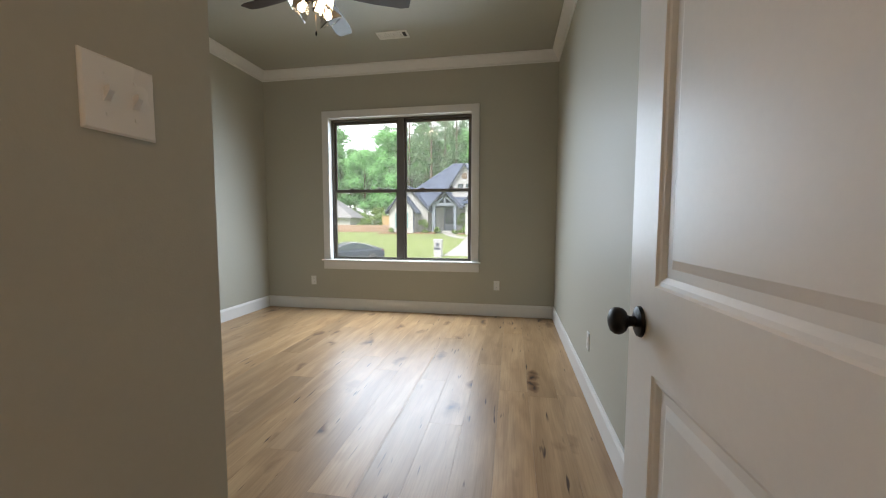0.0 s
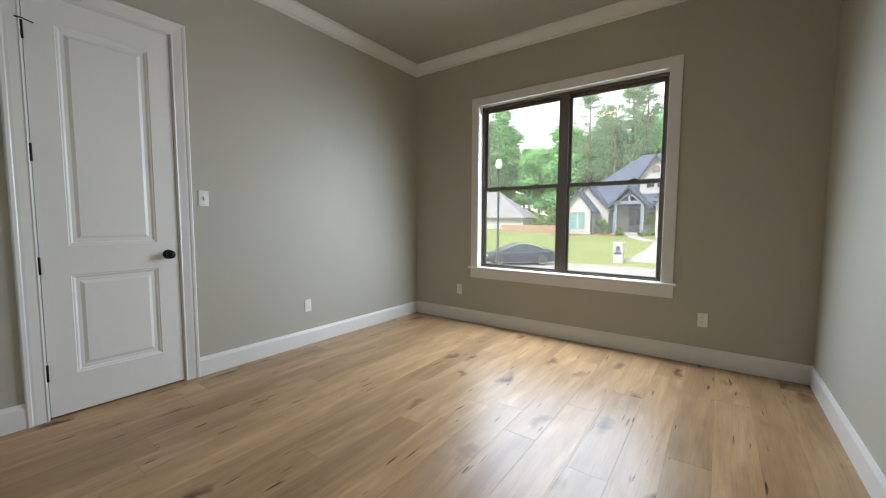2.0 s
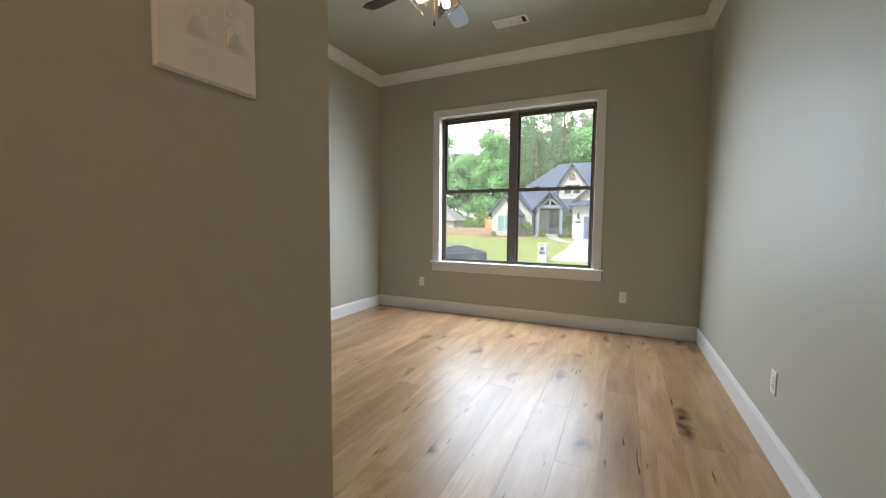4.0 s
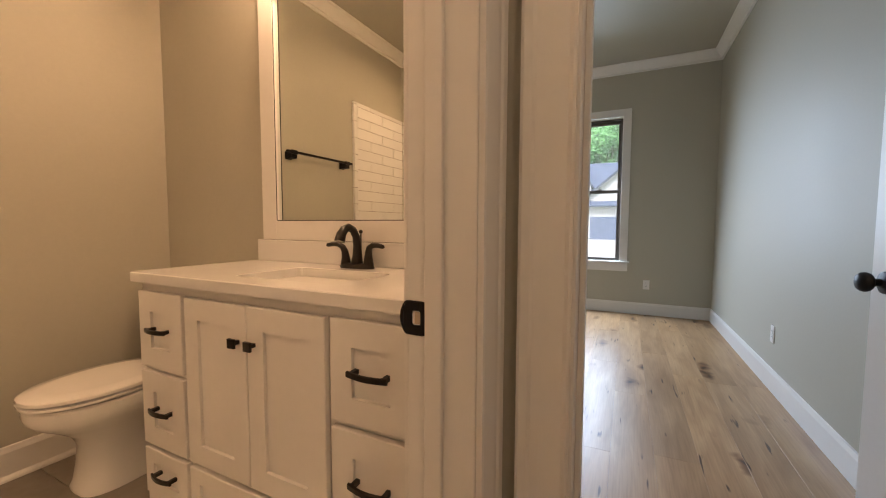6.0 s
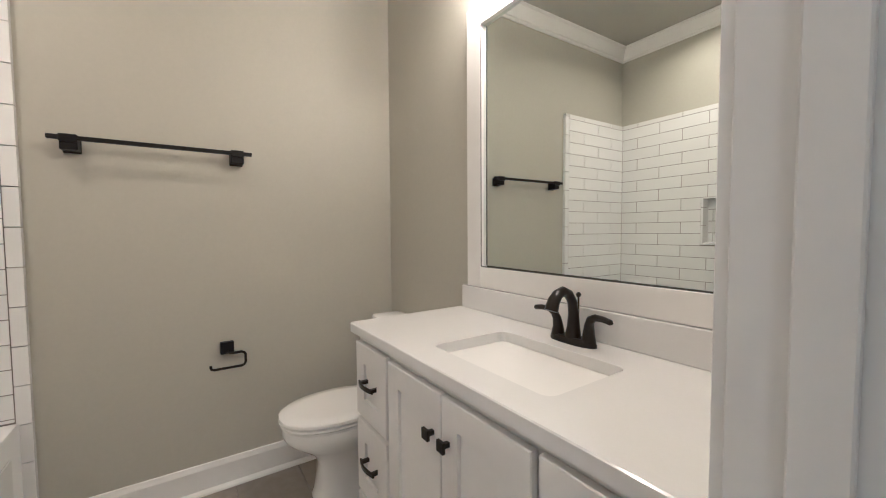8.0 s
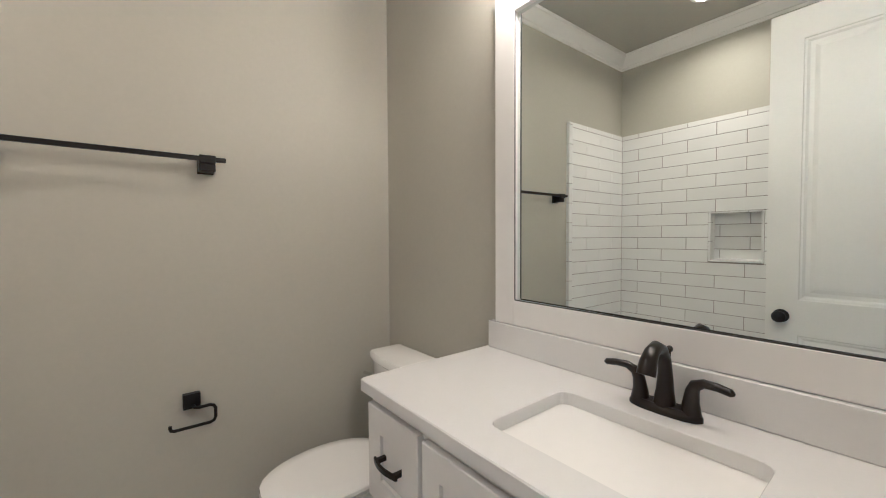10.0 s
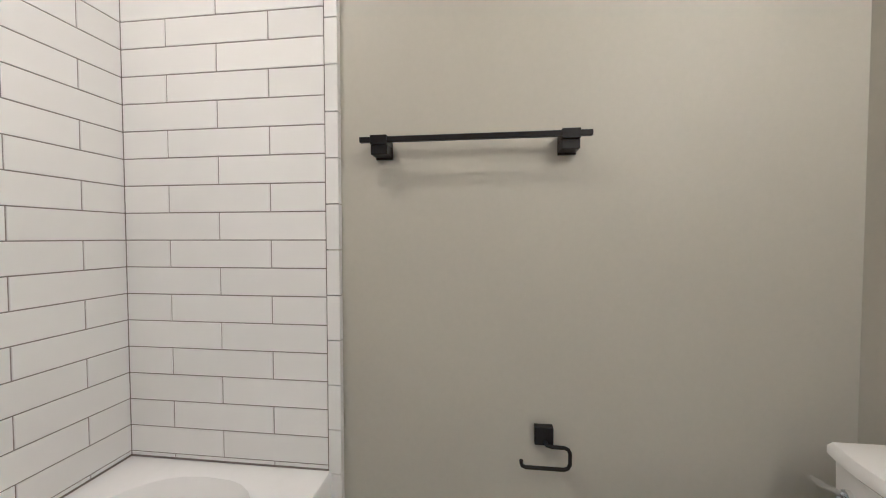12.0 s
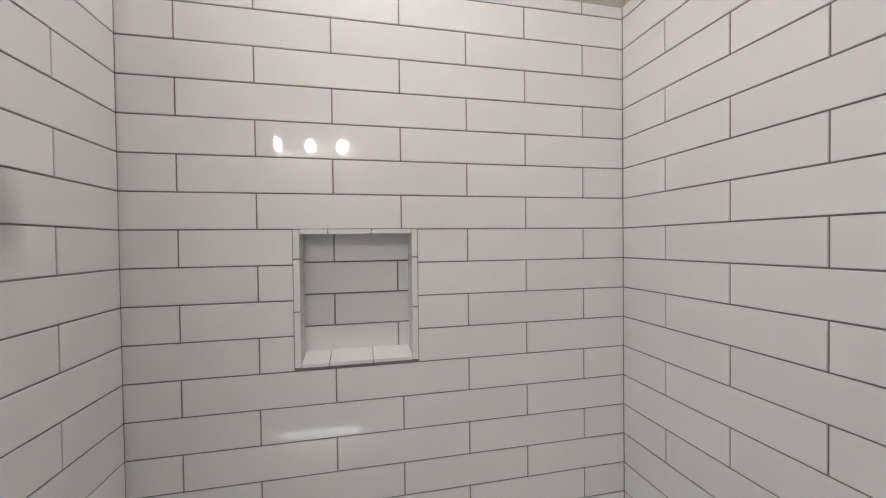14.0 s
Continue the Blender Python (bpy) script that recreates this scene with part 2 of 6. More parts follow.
PLASTIC = material("white_plastic", (0.80, 0.79, 0.76), 0.28, vary=0.01)
SLOT = material("dark_slot", (0.03, 0.03, 0.03), 0.6)
CHROME = material("chrome", (0.8, 0.8, 0.8), 0.12, metal=1.0)
BRASS = material("raw_wood_mortise", (0.45, 0.30, 0.14), 0.7)
WALNUT = material("dark_blade", (0.030, 0.020, 0.014), 0.38, vary=0.3, grain=30, stretch=(1, 8, 1))
MIRROR = bpy.data.materials.new("mirror_silver")
MIRROR.use_nodes = True
mb = MIRROR.node_tree.nodes["Principled BSDF"]
mb.inputs["Base Color"].default_value, mb.inputs["Metallic"].default_value, mb.inputs["Roughness"].default_value = (0.82, 0.86, 0.835, 1), 1.0, 0.0
# the pane's colour carries a little haze that washes out the outdoor view
PANE = glass("window_glass", 0.55, haze=0.065)
SHADEG = glass("clear_shade_glass", 1.0, (0.97, 0.97, 0.96))
BULB = glow("warm_bulb", (1.0, 0.74, 0.45), 22.0)
BULBB = glow("vanity_bulb", (1.0, 0.58, 0.29), VANITY_E)
CANLENS = glow("can_lens", (1.0, 0.68, 0.38), 10.0)


# ---- building helpers ----
BASE = {}


def link_mesh(name, bm, mat, smooth=False):
    me = bpy.data.meshes.new(name)
    bmesh.ops.recalc_face_normals(bm, faces=bm.faces)
    bm.to_mesh(me)
    bm.free()
    me.materials.append(mat)
    if smooth:
        me.polygons.foreach_set("use_smooth", [True] * len(me.polygons))
        me.set_sharp_from_angle(angle=radians(38))
    return new(name, me)


def structure(name, bm, mat, label, category="", smooth=False):
    return tagged(link_mesh(name, bm, mat, smooth), label, category or name.split("_")[0], kind="structure")


def thing(name, base, label, category, group="", kind=""):
    e = new(name)
    e.empty_display_size = 0.05
    e.location = base
    BASE[e.name] = Vector(base)
    return tagged(e, label, category, group, kind)


def part(name, bm, mat, parent, label="", smooth=False):
    """One mesh under a thing or a part; its vertices are given in the world."""
    ob = link_mesh(name, bm, mat, smooth)
    base = BASE.get(parent.name, Vector((0, 0, 0)))
    ob.data.transform(Matrix.Translation(-base))
    ob.parent = parent
    BASE[ob.name] = base
    return tagged(ob, label)


def solo(name, bm, mat, label, category, group="", smooth=False, kind=""):
    return tagged(link_mesh(name, bm, mat, smooth), label, category, group, kind)


def box(bm, x0, x1, y0, y1, z0, z1, bevel=0.0, seg=1):
    r = bmesh.ops.create_cube(bm, size=1.0, matrix=Matrix.LocRotScale(((x0 + x1) / 2, (y0 + y1) / 2, (z0 + z1) / 2), None, (abs(x1 - x0), abs(y1 - y0), abs(z1 - z0))))
    if bevel:
        edges = list({e for v in r["verts"] for e in v.link_edges})
        bmesh.ops.bevel(bm, geom=edges, offset=bevel, segments=seg, affect="EDGES", clamp_overlap=True)
    return bm


def boxes(*rows, bevel=0.0, seg=1):
    bm = bmesh.new()
    for r in rows:
        box(bm, *r, bevel=bevel, seg=seg)
    return bm


def ring_loft(bm, rings, closed=True, caps=True):
    vs = [[bm.verts.new(p) for p in ring] for ring in rings]
    n = len(rings[0])
    for a, b in zip(vs, vs[1:]):
        for i in range(n if closed else n - 1):
            j = (i + 1) % n
            bm.faces.new((a[i], a[j], b[j], b[i]))
    if caps and closed:
        bm.faces.new(vs[0][::-1])
        bm.faces.new(vs[-1])
    return bm


def lathe(bm, profile, m, seg=20):
    """profile: (radius, height) along the local z axis."""
    rings = [[m @ Vector((r * math.cos(2 * math.pi * i / seg), r * math.sin(2 * math.pi * i / seg), h)) for i in range(seg)] for r, h in profile]
    return ring_loft(bm, rings)


def tube(bm, points, radius, seg=10, flat=1.0):
    """A round bar along points; radius may be a list."""
    pts = [Vector(p) for p in points]
    rad = radius if isinstance(radius, (list, tuple)) else [radius] * len(pts)
    rings, up = [], Vector((0.13, 0.21, 0.97))
    for i, p in enumerate(pts):
        d = (pts[min(i + 1, len(pts) - 1)] - pts[max(i - 1, 0)]).normalized()
        u = d.cross(up)
        if u.length < 1e-3:
            u = d.cross(Vector((1, 0, 0)))
        u.normalize()
        v = u.cross(d).normalized()
        up = v
        rings.append([p + (u * math.cos(a) * rad[i] + v * math.sin(a) * rad[i] * flat) for a in [2 * math.pi * k / seg for k in range(seg)]])
    return ring_loft(bm, rings)


def bow(a, b, lift, n=8):
    a, b, lift = Vector(a), Vector(b), Vector(lift)
    return [a.lerp(b, k / n) + lift * math.sin(math.pi * k / n) for k in range(n + 1)]


def trim_round(opening, profile, place, foot=0.0, sill=False):
    """Casing swept up, over and down round an opening (a0, a1, top): profile rows are (outwards, proud)."""
    a0, a1, top = opening
    bm = bmesh.new()
    rings = [[place(a0 - o, foot, h) for o, h in profile], [place(a0 - o, top + o, h) for o, h in profile], [place(a1 + o, top + o, h) for o, h in profile], [place(a1 + o, foot, h) for o, h in profile]]
    return ring_loft(bm, rings)


def perimeter(paths, profile):
    """Trim swept along wall lines: paths of plan points with the room on the left; profile rows are (off the wall, height)."""
    bm = bmesh.new()
    for pts, closed in paths:
        n, rings = len(pts), []
        for i, p in enumerate(pts):
            out = Vector((0, 0))
            for a, b in ((i - 1, i), (i, i + 1)):
                if closed or (a >= 0 and b < n):
                    d = (Vector(pts[b % n]) - Vector(pts[a % n])).normalized()
                    out += Vector((-d.y, d.x))
            rings.append([(p[0] + out.x * o, p[1] + out.y * o, h) for o, h in profile])
        if closed:
            rings.append(rings[0])
        ring_loft(bm, rings, caps=not closed)
    bmesh.ops.remove_doubles(bm, verts=bm.verts, dist=0.0002)
    return bm


def nested(bm, rects, place):
    """Quads between nested rectangles (u0, u1, v0, v1, depth), the last one filled."""
    loops = []
    for u0, u1, v0, v1, d in rects:
        loops.append([bm.verts.new(place(u, v, d)) for u, v in ((u0, v0), (u1, v0), (u1, v1), (u0, v1))])
    for a, b in zip(loops, loops[1:]):
        for i in range(4):
            j = (i + 1) % 4
            bm.faces.new((a[i], a[j], b[j], b[i]))
    bm.faces.new(loops[-1])
    return loops[0]


def panel_leaf(w, h, thick, panels, place):
    """A moulded door leaf w by h with sunk panels on both faces; place(u, v, d) maps width, height and depth into the world."""
    bm = bmesh.new()
    us = sorted({0.0, w, *[p[0] for p in panels], *[p[1] for p in panels]})
    vs = sorted({0.0, h, *[p[2] for p in panels], *[p[3] for p in panels]})
    for face, sgn in ((0.0, 1), (thick, -1)):
        for i in range(len(us) - 1):
            for j in range(len(vs) - 1):
                u, v = (us[i] + us[i + 1]) / 2, (vs[j] + vs[j + 1]) / 2
                hit = [p for p in panels if p[0] < u < p[1] and p[2] < v < p[3]]
                if hit:
                    continue
                q = [bm.verts.new(place(a, b, face)) for a, b in ((us[i], vs[j]), (us[i + 1], vs[j]), (us[i + 1], vs[j + 1]), (us[i], vs[j + 1]))]
                bm.faces.new(q)
        for u0, u1, v0, v1 in panels:
            rects = [(u0 + e, u1 - e, v0 + e, v1 - e, face + sgn * d) for e, d in ((0, 0), (0.004, 0.004), (0.012, 0.005), (0.022, 0.011), (0.040, 0.011), (0.058, 0.004))]
            nested(bm, rects, place)
    for a, b in (((0, 0), (w, 0)), ((w, 0), (w, h)), ((w, h), (0, h)), ((0, h), (0, 0))):
        q = [bm.verts.new(place(*c)) for c in ((*a, 0), (*b, 0), (*b, thick), (*a, thick))]
        bm.faces.new(q)
    bmesh.ops.remove_doubles(bm, verts=bm.verts, dist=0.0003)
    return bm
LATCHW = material("raw_pine", (0.45, 0.36, 0.26), 0.7, vary=0.15)


# ---- large structure ----
def wall_y(x0, x1, y0, y1, openings, z1=CEIL):
    """A wall along x with openings (x0, x1, z0, z1)."""
    bm = bmesh.new()
    at = x0
    for a, b, lo, hi in sorted(openings):
        box(bm, at, a, y0, y1, 0, z1)
        box(bm, a, b, y0, y1, hi, z1)
        if lo > 0:
            box(bm, a, b, y0, y1, 0, lo)
        at = b
    return box(bm, at, x1, y0, y1, 0, z1)


def wall_x(x0, x1, y0, y1, openings, z1=CEIL):
    bm = bmesh.new()
    at = y0
    for a, b, lo, hi in sorted(openings):
        box(bm, x0, x1, at, a, 0, z1)
        box(bm, x0, x1, a, b, hi, z1)
        if lo > 0:
            box(bm, x0, x1, a, b, 0, lo)
        at = b
    return box(bm, x0, x1, at, y1, 0, z1)


structure("wall_north", wall_y(BW - 0.115, BE + 0.115, BN, BN + 0.15, [(WIN[0], WIN[1], WIN[2], WIN[3])]), PAINT, "greige painted bedroom wall round the front window", "wall")
structure("wall_west", wall_x(BW - 0.115, BW, TN, BN, [(CLOSET[0] - 0.02, CLOSET[1] + 0.02, 0, CLOSET[2] + 0.02)]), PAINT, "greige painted bedroom wall with the closet door", "wall")
structure("wall_east", wall_x(BE, BE + 0.115, DOOR_Y1, BN, []), PAINT, "greige painted bedroom wall catching window light", "wall")
structure("wall_south", wall_y(BW, SWITCH_X, TN, BS, []), PAINT, "greige painted wall between bedroom and bathroom", "wall")
structure("wall_entry", wall_x(TE, SWITCH_X, HS, TN, [(BATH_DOOR[0] - 0.02, BATH_DOOR[1] + 0.02, 0, BATH_DOOR[2] + 0.02)]), PAINT, "greige painted entry wall with the light switch", "wall")
structure("wall_doorway", wall_y(SWITCH_X, HE + 0.115, DOOR_Y0, DOOR_Y1, [(BED_DOOR[0] - 0.02, BED_DOOR[1] + 0.02, 0, BED_DOOR[2] + 0.02)]), PAINT, "greige painted wall round the bedroom doorway", "wall")
structure("wall_hall_east", wall_x(HE, HE + 0.115, HS, DOOR_Y0, []), PAINT, "plain greige painted hall wall", "wall")
structure("wall_hall_south", wall_y(SWITCH_X, HE + 0.115, HS - 0.115, HS, []), PAINT, "plain greige painted hall end wall", "wall")
structure("wall_bath_west", wall_x(TW - 0.115, TW, TS - 0.115, TN + 0.06, []), PAINT, "greige painted bathroom wall with the towel bar", "wall")
structure("wall_bath_south", wall_y(TW, TE, TS - 0.115, TS, [(-2.031, -1.690, 1.143, 1.525)]), PAINT, "bathroom wall behind the tub tile", "wall")
structure("wall_bath_chase", wall_x(TILE_E + 0.018, TE, TS, ALCOVE_N, []), PAINT, "greige painted wall beside the tub alcove", "wall")
# unseen panel added to stop outdoor light leaking in past the closed closet door
structure("wall_closet_back", boxes((BW - 0.25, BW - 0.20, 1.0, 2.3, 0, CEIL)), PAINT, "unseen plain panel blocking light behind the closet door", "wall")
structure("ceiling", boxes((BW - 0.25, BE + 0.115, DOOR_Y1, BN + 0.15, CEIL, CEIL + 0.12)), CEILP, "greige painted bedroom ceiling", "ceiling")
structure("ceiling_bath", boxes((TW - 0.115, SWITCH_X - 0.001, TS - 0.115, TN + 0.06, CEIL_B, CEIL + 0.12)), CEILP, "greige painted bathroom ceiling", "ceiling")
structure("ceiling_hall", boxes((SWITCH_X, HE + 0.115, HS - 0.115, DOOR_Y1, CEIL, CEIL + 0.12)), CEILP, "greige painted hall ceiling", "ceiling")
floor = structure("floor", boxes((BW - 0.25, BE + 0.115, DOOR_Y1, BN + 0.15, -0.2, -0.014), (SWITCH_X, HE + 0.115, HS - 0.115, DOOR_Y1, -0.2, -0.014)), SUB, "wide-plank natural oak floor with knots", "floor")
bath_floor = structure("floor_bath", boxes((TW - 0.115, SWITCH_X, TS - 0.115, DOOR_Y1, -0.2, -0.012)), GROUT, "taupe rectangular tile bathroom floor", "floor")

# crown moulding and baseboards
CROWN = [(0.0, CEIL - 0.112), (0.010, CEIL - 0.112), (0.014, CEIL - 0.092), (0.024, CEIL - 0.088), (0.036, CEIL - 0.072), (0.058, CEIL - 0.042), (0.072, CEIL - 0.022), (0.080, CEIL - 0.018), (0.084, CEIL - 0.001), (0.0, CEIL - 0.001)]
BOARD = [(0.0, 0.0), (0.016, 0.0), (0.016, 0.118), (0.012, 0.128), (0.008, 0.141), (0.0, 0.143)]
SHOE = [(0.016, 0.0), (0.036, 0.0), (0.034, 0.010), (0.026, 0.018), (0.0165, 0.021)]
BED_LOOP = [(BE, DOOR_Y1), (BE, BN), (BW, BN), (BW, BS), (SWITCH_X, BS), (SWITCH_X, DOOR_Y1)]
structure("trim_crown", perimeter([(BED_LOOP, True)], CROWN), TRIM, "white painted bedroom crown moulding", "trim")
structure("trim_crown_bath", perimeter([([(TE, ALCOVE_N), (TE, TN), (TW, TN), (TW, TS), (TILE_E + 0.018, TS), (TILE_E + 0.018, ALCOVE_N)], True)], [(o, z - CEIL + CEIL_B) for o, z in CROWN]), TRIM, "white painted bathroom crown moulding", "trim")
CAS = 0.092
structure("baseboard", perimeter([([(BE, DOOR_Y1), (BE, BN), (BW, BN), (BW, CLOSET[1] + CAS + 0.004)], False), ([(BW, CLOSET[0] - CAS - 0.004), (BW, BS), (SWITCH_X, BS), (SWITCH_X, DOOR_Y1)], False)], BOARD), TRIM, "white painted bedroom baseboard", "baseboard")
structure("baseboard_bath", perimeter([([(-1.98, TN), (TW, TN), (TW, ALCOVE_N + 0.002)], False), ([(TILE_E + 0.03, ALCOVE_N), (TE, ALCOVE_N)], False)], BOARD), TRIM, "white painted bathroom baseboard", "baseboard")
structure("trim_shoe_bath", perimeter([([(-1.98, TN), (TW, TN), (TW, ALCOVE_N + 0.002)], False)], SHOE), TRIM, "white quarter-round shoe moulding", "trim")
structure("baseboard_hall", perimeter([([(BED_DOOR[1] + CAS, DOOR_Y0), (HE, DOOR_Y0)][::-1], False), ([(SWITCH_X, -0.95), (SWITCH_X, HS), (HE, HS), (HE, DOOR_Y0)], False)], BOARD), TRIM, "white painted hall baseboard", "baseboard")

# door casings and jambs
CASING = [(0.0, 0.0), (0.0, 0.011), (0.005, 0.013), (0.012, 0.010), (0.020, 0.011), (0.052, 0.015), (0.064, 0.0155), (0.070, 0.019), (0.084, 0.021), (0.090, 0.018), (CAS, 0.0)]


def lining(a0, a1, top, lo, hi, stop, place):
    """Jambs, head and door stops across a wall from lo to hi."""
    bm = bmesh.new()

    def blk(a, b, c, d, e, f):
        p, q = Vector(place(a, c, e)), Vector(place(b, d, f))
        box(bm, min(p.x, q.x), max(p.x, q.x), min(p.y, q.y), max(p.y, q.y), min(p.z, q.z), max(p.z, q.z), bevel=0.0015)

    blk(a0 - 0.019, a0, 0, top + 0.019, lo, hi)
    blk(a1, a1 + 0.019, 0, top + 0.019, lo, hi)
    blk(a0, a1, top, top + 0.019, lo, hi)
    s0, s1 = stop
    blk(a0, a0 + 0.011, 0, top, s0, s1)
    blk(a1 - 0.011, a1, 0, top, s0, s1)
    blk(a0 + 0.011, a1 - 0.011, top - 0.011, top, s0, s1)
    return bm


REV = 0.006
structure("trim_closet_casing", trim_round((CLOSET[0] - REV, CLOSET[1] + REV, CLOSET[2] + REV), CASING, lambda a, z, h: (BW + h, a, z)), TRIM, "white moulded casing round the closet door", "trim")
structure("trim_closet_jamb", lining(*CLOSET, BW - 0.12, BW - 0.0005, (BW - 0.075, BW - 0.04), lambda a, z, d: (d, a, z)), TRIM, "white closet door jamb", "trim")
structure("trim_bath_casing_hall", trim_round((BATH_DOOR[0] - REV, BATH_DOOR[1] + REV, BATH_DOOR[2] + REV), CASING, lambda a, z, h: (SWITCH_X + h, a, z)), TRIM, "white moulded casing on the hall side of the bathroom doorway", "trim")
structure("trim_bath_casing", trim_round((BATH_DOOR[0] - REV, BATH_DOOR[1] + REV, BATH_DOOR[2] + REV), [(o * 0.85, h) for o, h in CASING], lambda a, z, h: (TE - h, a, z)), TRIM, "white moulded casing on the bathroom side of the doorway", "trim")
structure("trim_bath_jamb", lining(*BATH_DOOR, TE - 0.001, SWITCH_X + 0.001, (TE + 0.038, TE + 0.07), lambda a, z, d: (d, a, z)), TRIM, "white bathroom door jamb with stop", "trim")
structure("trim_bedroom_casing_hall", trim_round((BED_DOOR[0] - REV, BED_DOOR[1] + REV, BED_DOOR[2] + REV), CASING, lambda a, z, h: (a, DOOR_Y0 - h, z)), TRIM, "white moulded casing on the hall side of the bedroom doorway", "trim")
structure("trim_bedroom_casing", trim_round((BED_DOOR[0] - REV, BED_DOOR[1] + REV, BED_DOOR[2] + REV), CASING, lambda a, z, h: (a, DOOR_Y1 + h, z)), TRIM, "white moulded casing inside the bedroom doorway", "trim")
structure("trim_bedroom_jamb", lining(*BED_DOOR, DOOR_Y0 - 0.001, DOOR_Y1 + 0.001, (DOOR_Y1 - 0.07, DOOR_Y1 - 0.04), lambda a, z, d: (a, d, z)), TRIM, "white bedroom door jamb with stop", "trim")


# ---- doors ----
def knob(parent, at, out):
    """Dark egg-shaped knob on a round rose; out is the way it points."""
    m = Matrix.Translation(at) @ Vector(out).to_track_quat("Z", "Y").to_matrix().to_4x4()
    k = part("knob", lathe(bmesh.new(), [(0.012, 0.0), (0.011, 0.020), (0.013, 0.026), (0.021, 0.030), (0.027, 0.036), (0.0295, 0.044), (0.028, 0.053), (0.022, 0.060), (0.011, 0.064), (0.0005, 0.065)], m), BLACK, parent, "matt black round door knob", True)
    part("rose", lathe(bmesh.new(), [(0.033, 0.0), (0.033, 0.003), (0.031, 0.007), (0.024, 0.010), (0.013, 0.0115), (0.0005, 0.0115)], m), BLACK, k, "", True)


def hinge(parent, place, v):
    """Black butt hinge: knuckle with caps; place(u, v, d)."""
    bm = bmesh.new()
    p = place(-0.003, v, -0.006)
    lathe(bm, [(0.0045, -0.050), (0.0062, -0.048), (0.0062, 0.048), (0.0045, 0.050)], Matrix.Translation(p), 10)
    part("hinge", bm, BLACK, parent, "black butt hinge", True)


def door(name, w, h, place, label, knobs, hinges, backset=0.062, knob_z=0.925, panels=None):
    leaf = panel_leaf(w, h, 0.035, panels or [(0.125, w - 0.125, 0.235, 0.835), (0.125, w - 0.125, 1.01, h - 0.145)], place)
    d = thing(name, place(0, 0, 0), label, "door", kind="structure")
    part("leaf", leaf, DOORP, d)
    for face, side in knobs:
        at = Vector(place(w - backset, knob_z, face))
        out = Vector(place(w - backset, knob_z, face + side)) - at
        knob(d, at, out)
    for v in hinges:
        hinge(d, place, v)
    p0, p1 = Vector(place(w - 0.001, knob_z - 0.028, 0.006)), Vector(place(w + 0.0015, knob_z + 0.028, 0.029))
    part("latch_plate", boxes((min(p0.x, p1.x), max(p0.x, p1.x), min(p0.y, p1.y), max(p0.y, p1.y), p0.z, p1.z)), BLACK, d)
    return d


closet_door = door("door_1", CLOSET[1] - CLOSET[0] - 0.006, 2.425, lambda u, v, d: (BW - 0.002 - d, CLOSET[0] + 0.003 + u, 0.012 + v), "white two-panel closet door, closed, with black hardware", [(0.0, -1)], (0.27, 0.90, 1.54, 2.20))
part("hinge_stop", tube(tube(bmesh.new(), [(BW + 0.006, CLOSET[0] - 0.03, 2.268), (BW + 0.03, CLOSET[0] + 0.0, 2.262), (BW + 0.02, CLOSET[0] + 0.045, 2.255)], 0.0035, 6), [(BW + 0.006, CLOSET[0], 2.262), (BW + 0.006, CLOSET[0], 2.20)], 0.0035, 6), BLACK, closet_door, "black hinge-pin door stop", True)
# bedroom door stands open along the east wall, its hinge at the right jamb
LEAF_W = BED_DOOR[1] - BED_DOOR[0] - 0.006
door("door_2", LEAF_W, 2.425, lambda u, v, d: (0.364 - 0.062 * u + d, DOOR_Y1 + 0.012 + u, 0.012 + v), "white two-panel bedroom door standing open, black knob", [(0.0, -1), (0.035, 1)], ())
# bathroom door stands open beside the tub alcove
door("door_3", BATH_DOOR[1] - BATH_DOOR[0] - 0.006, 2.425, lambda u, v, d: (TE - 0.022 - u, BATH_DOOR[0] - 0.012 - d, 0.012 + v), "white two-panel bathroom door standing open, black knob", [(0.0, -1), (0.035, 1)], ())

# strike plate in the bathroom jamb
strike = thing("strike_plate", (TE + 0.02, BATH_DOOR[1], 0.94), "black strike plate on the white door jamb", "strike plate")


def plate_ring(x0, x1, z0, z1, y, r, k=5):
    """A round-cornered outline on the jamb's face."""
    pts = []
    for cx, cz, a0 in ((x1 - r, z1 - r, 0), (x0 + r, z1 - r, 90), (x0 + r, z0 + r, 180), (x1 - r, z0 + r, 270)):
        pts += [Vector((cx + r * math.cos(radians(a0 + 90 * i / (k - 1))), y, cz + r * math.sin(radians(a0 + 90 * i / (k - 1))))) for i in range(k)]
    return pts


jy = BATH_DOOR[1]
hole = lambda y: plate_ring(TE + 0.009, TE + 0.026, 0.928, 0.953, y, 0.004)
rim_at = lambda y, e=0.0: plate_ring(TE - 0.008 + e, TE + 0.037 - e, 0.910 + e, 0.970 - e, y, 0.008)
bm = ring_loft(bmesh.new(), [hole(jy - 0.0002), hole(jy - 0.0022), rim_at(jy - 0.0025, 0.001), rim_at(jy - 0.0018), rim_at(jy - 0.0002), hole(jy - 0.0002)], caps=False)
tube(bm, [(TE - 0.006, jy - 0.001, 0.917), (TE - 0.011, jy + 0.001, 0.930), (TE - 0.012, jy + 0.002, 0.940), (TE - 0.011, jy + 0.001, 0.950), (TE - 0.006, jy - 0.001, 0.963)], [0.003, 0.0045, 0.005, 0.0045, 0.003], 8)
part("plate", bm, BLACK, strike)
part("mortise", boxes((TE + 0.014, TE + 0.025, BATH_DOOR[1] - 0.0012, BATH_DOOR[1] - 0.0003, 0.930, 0.951)), LATCHW, strike, "raw wood latch hole")


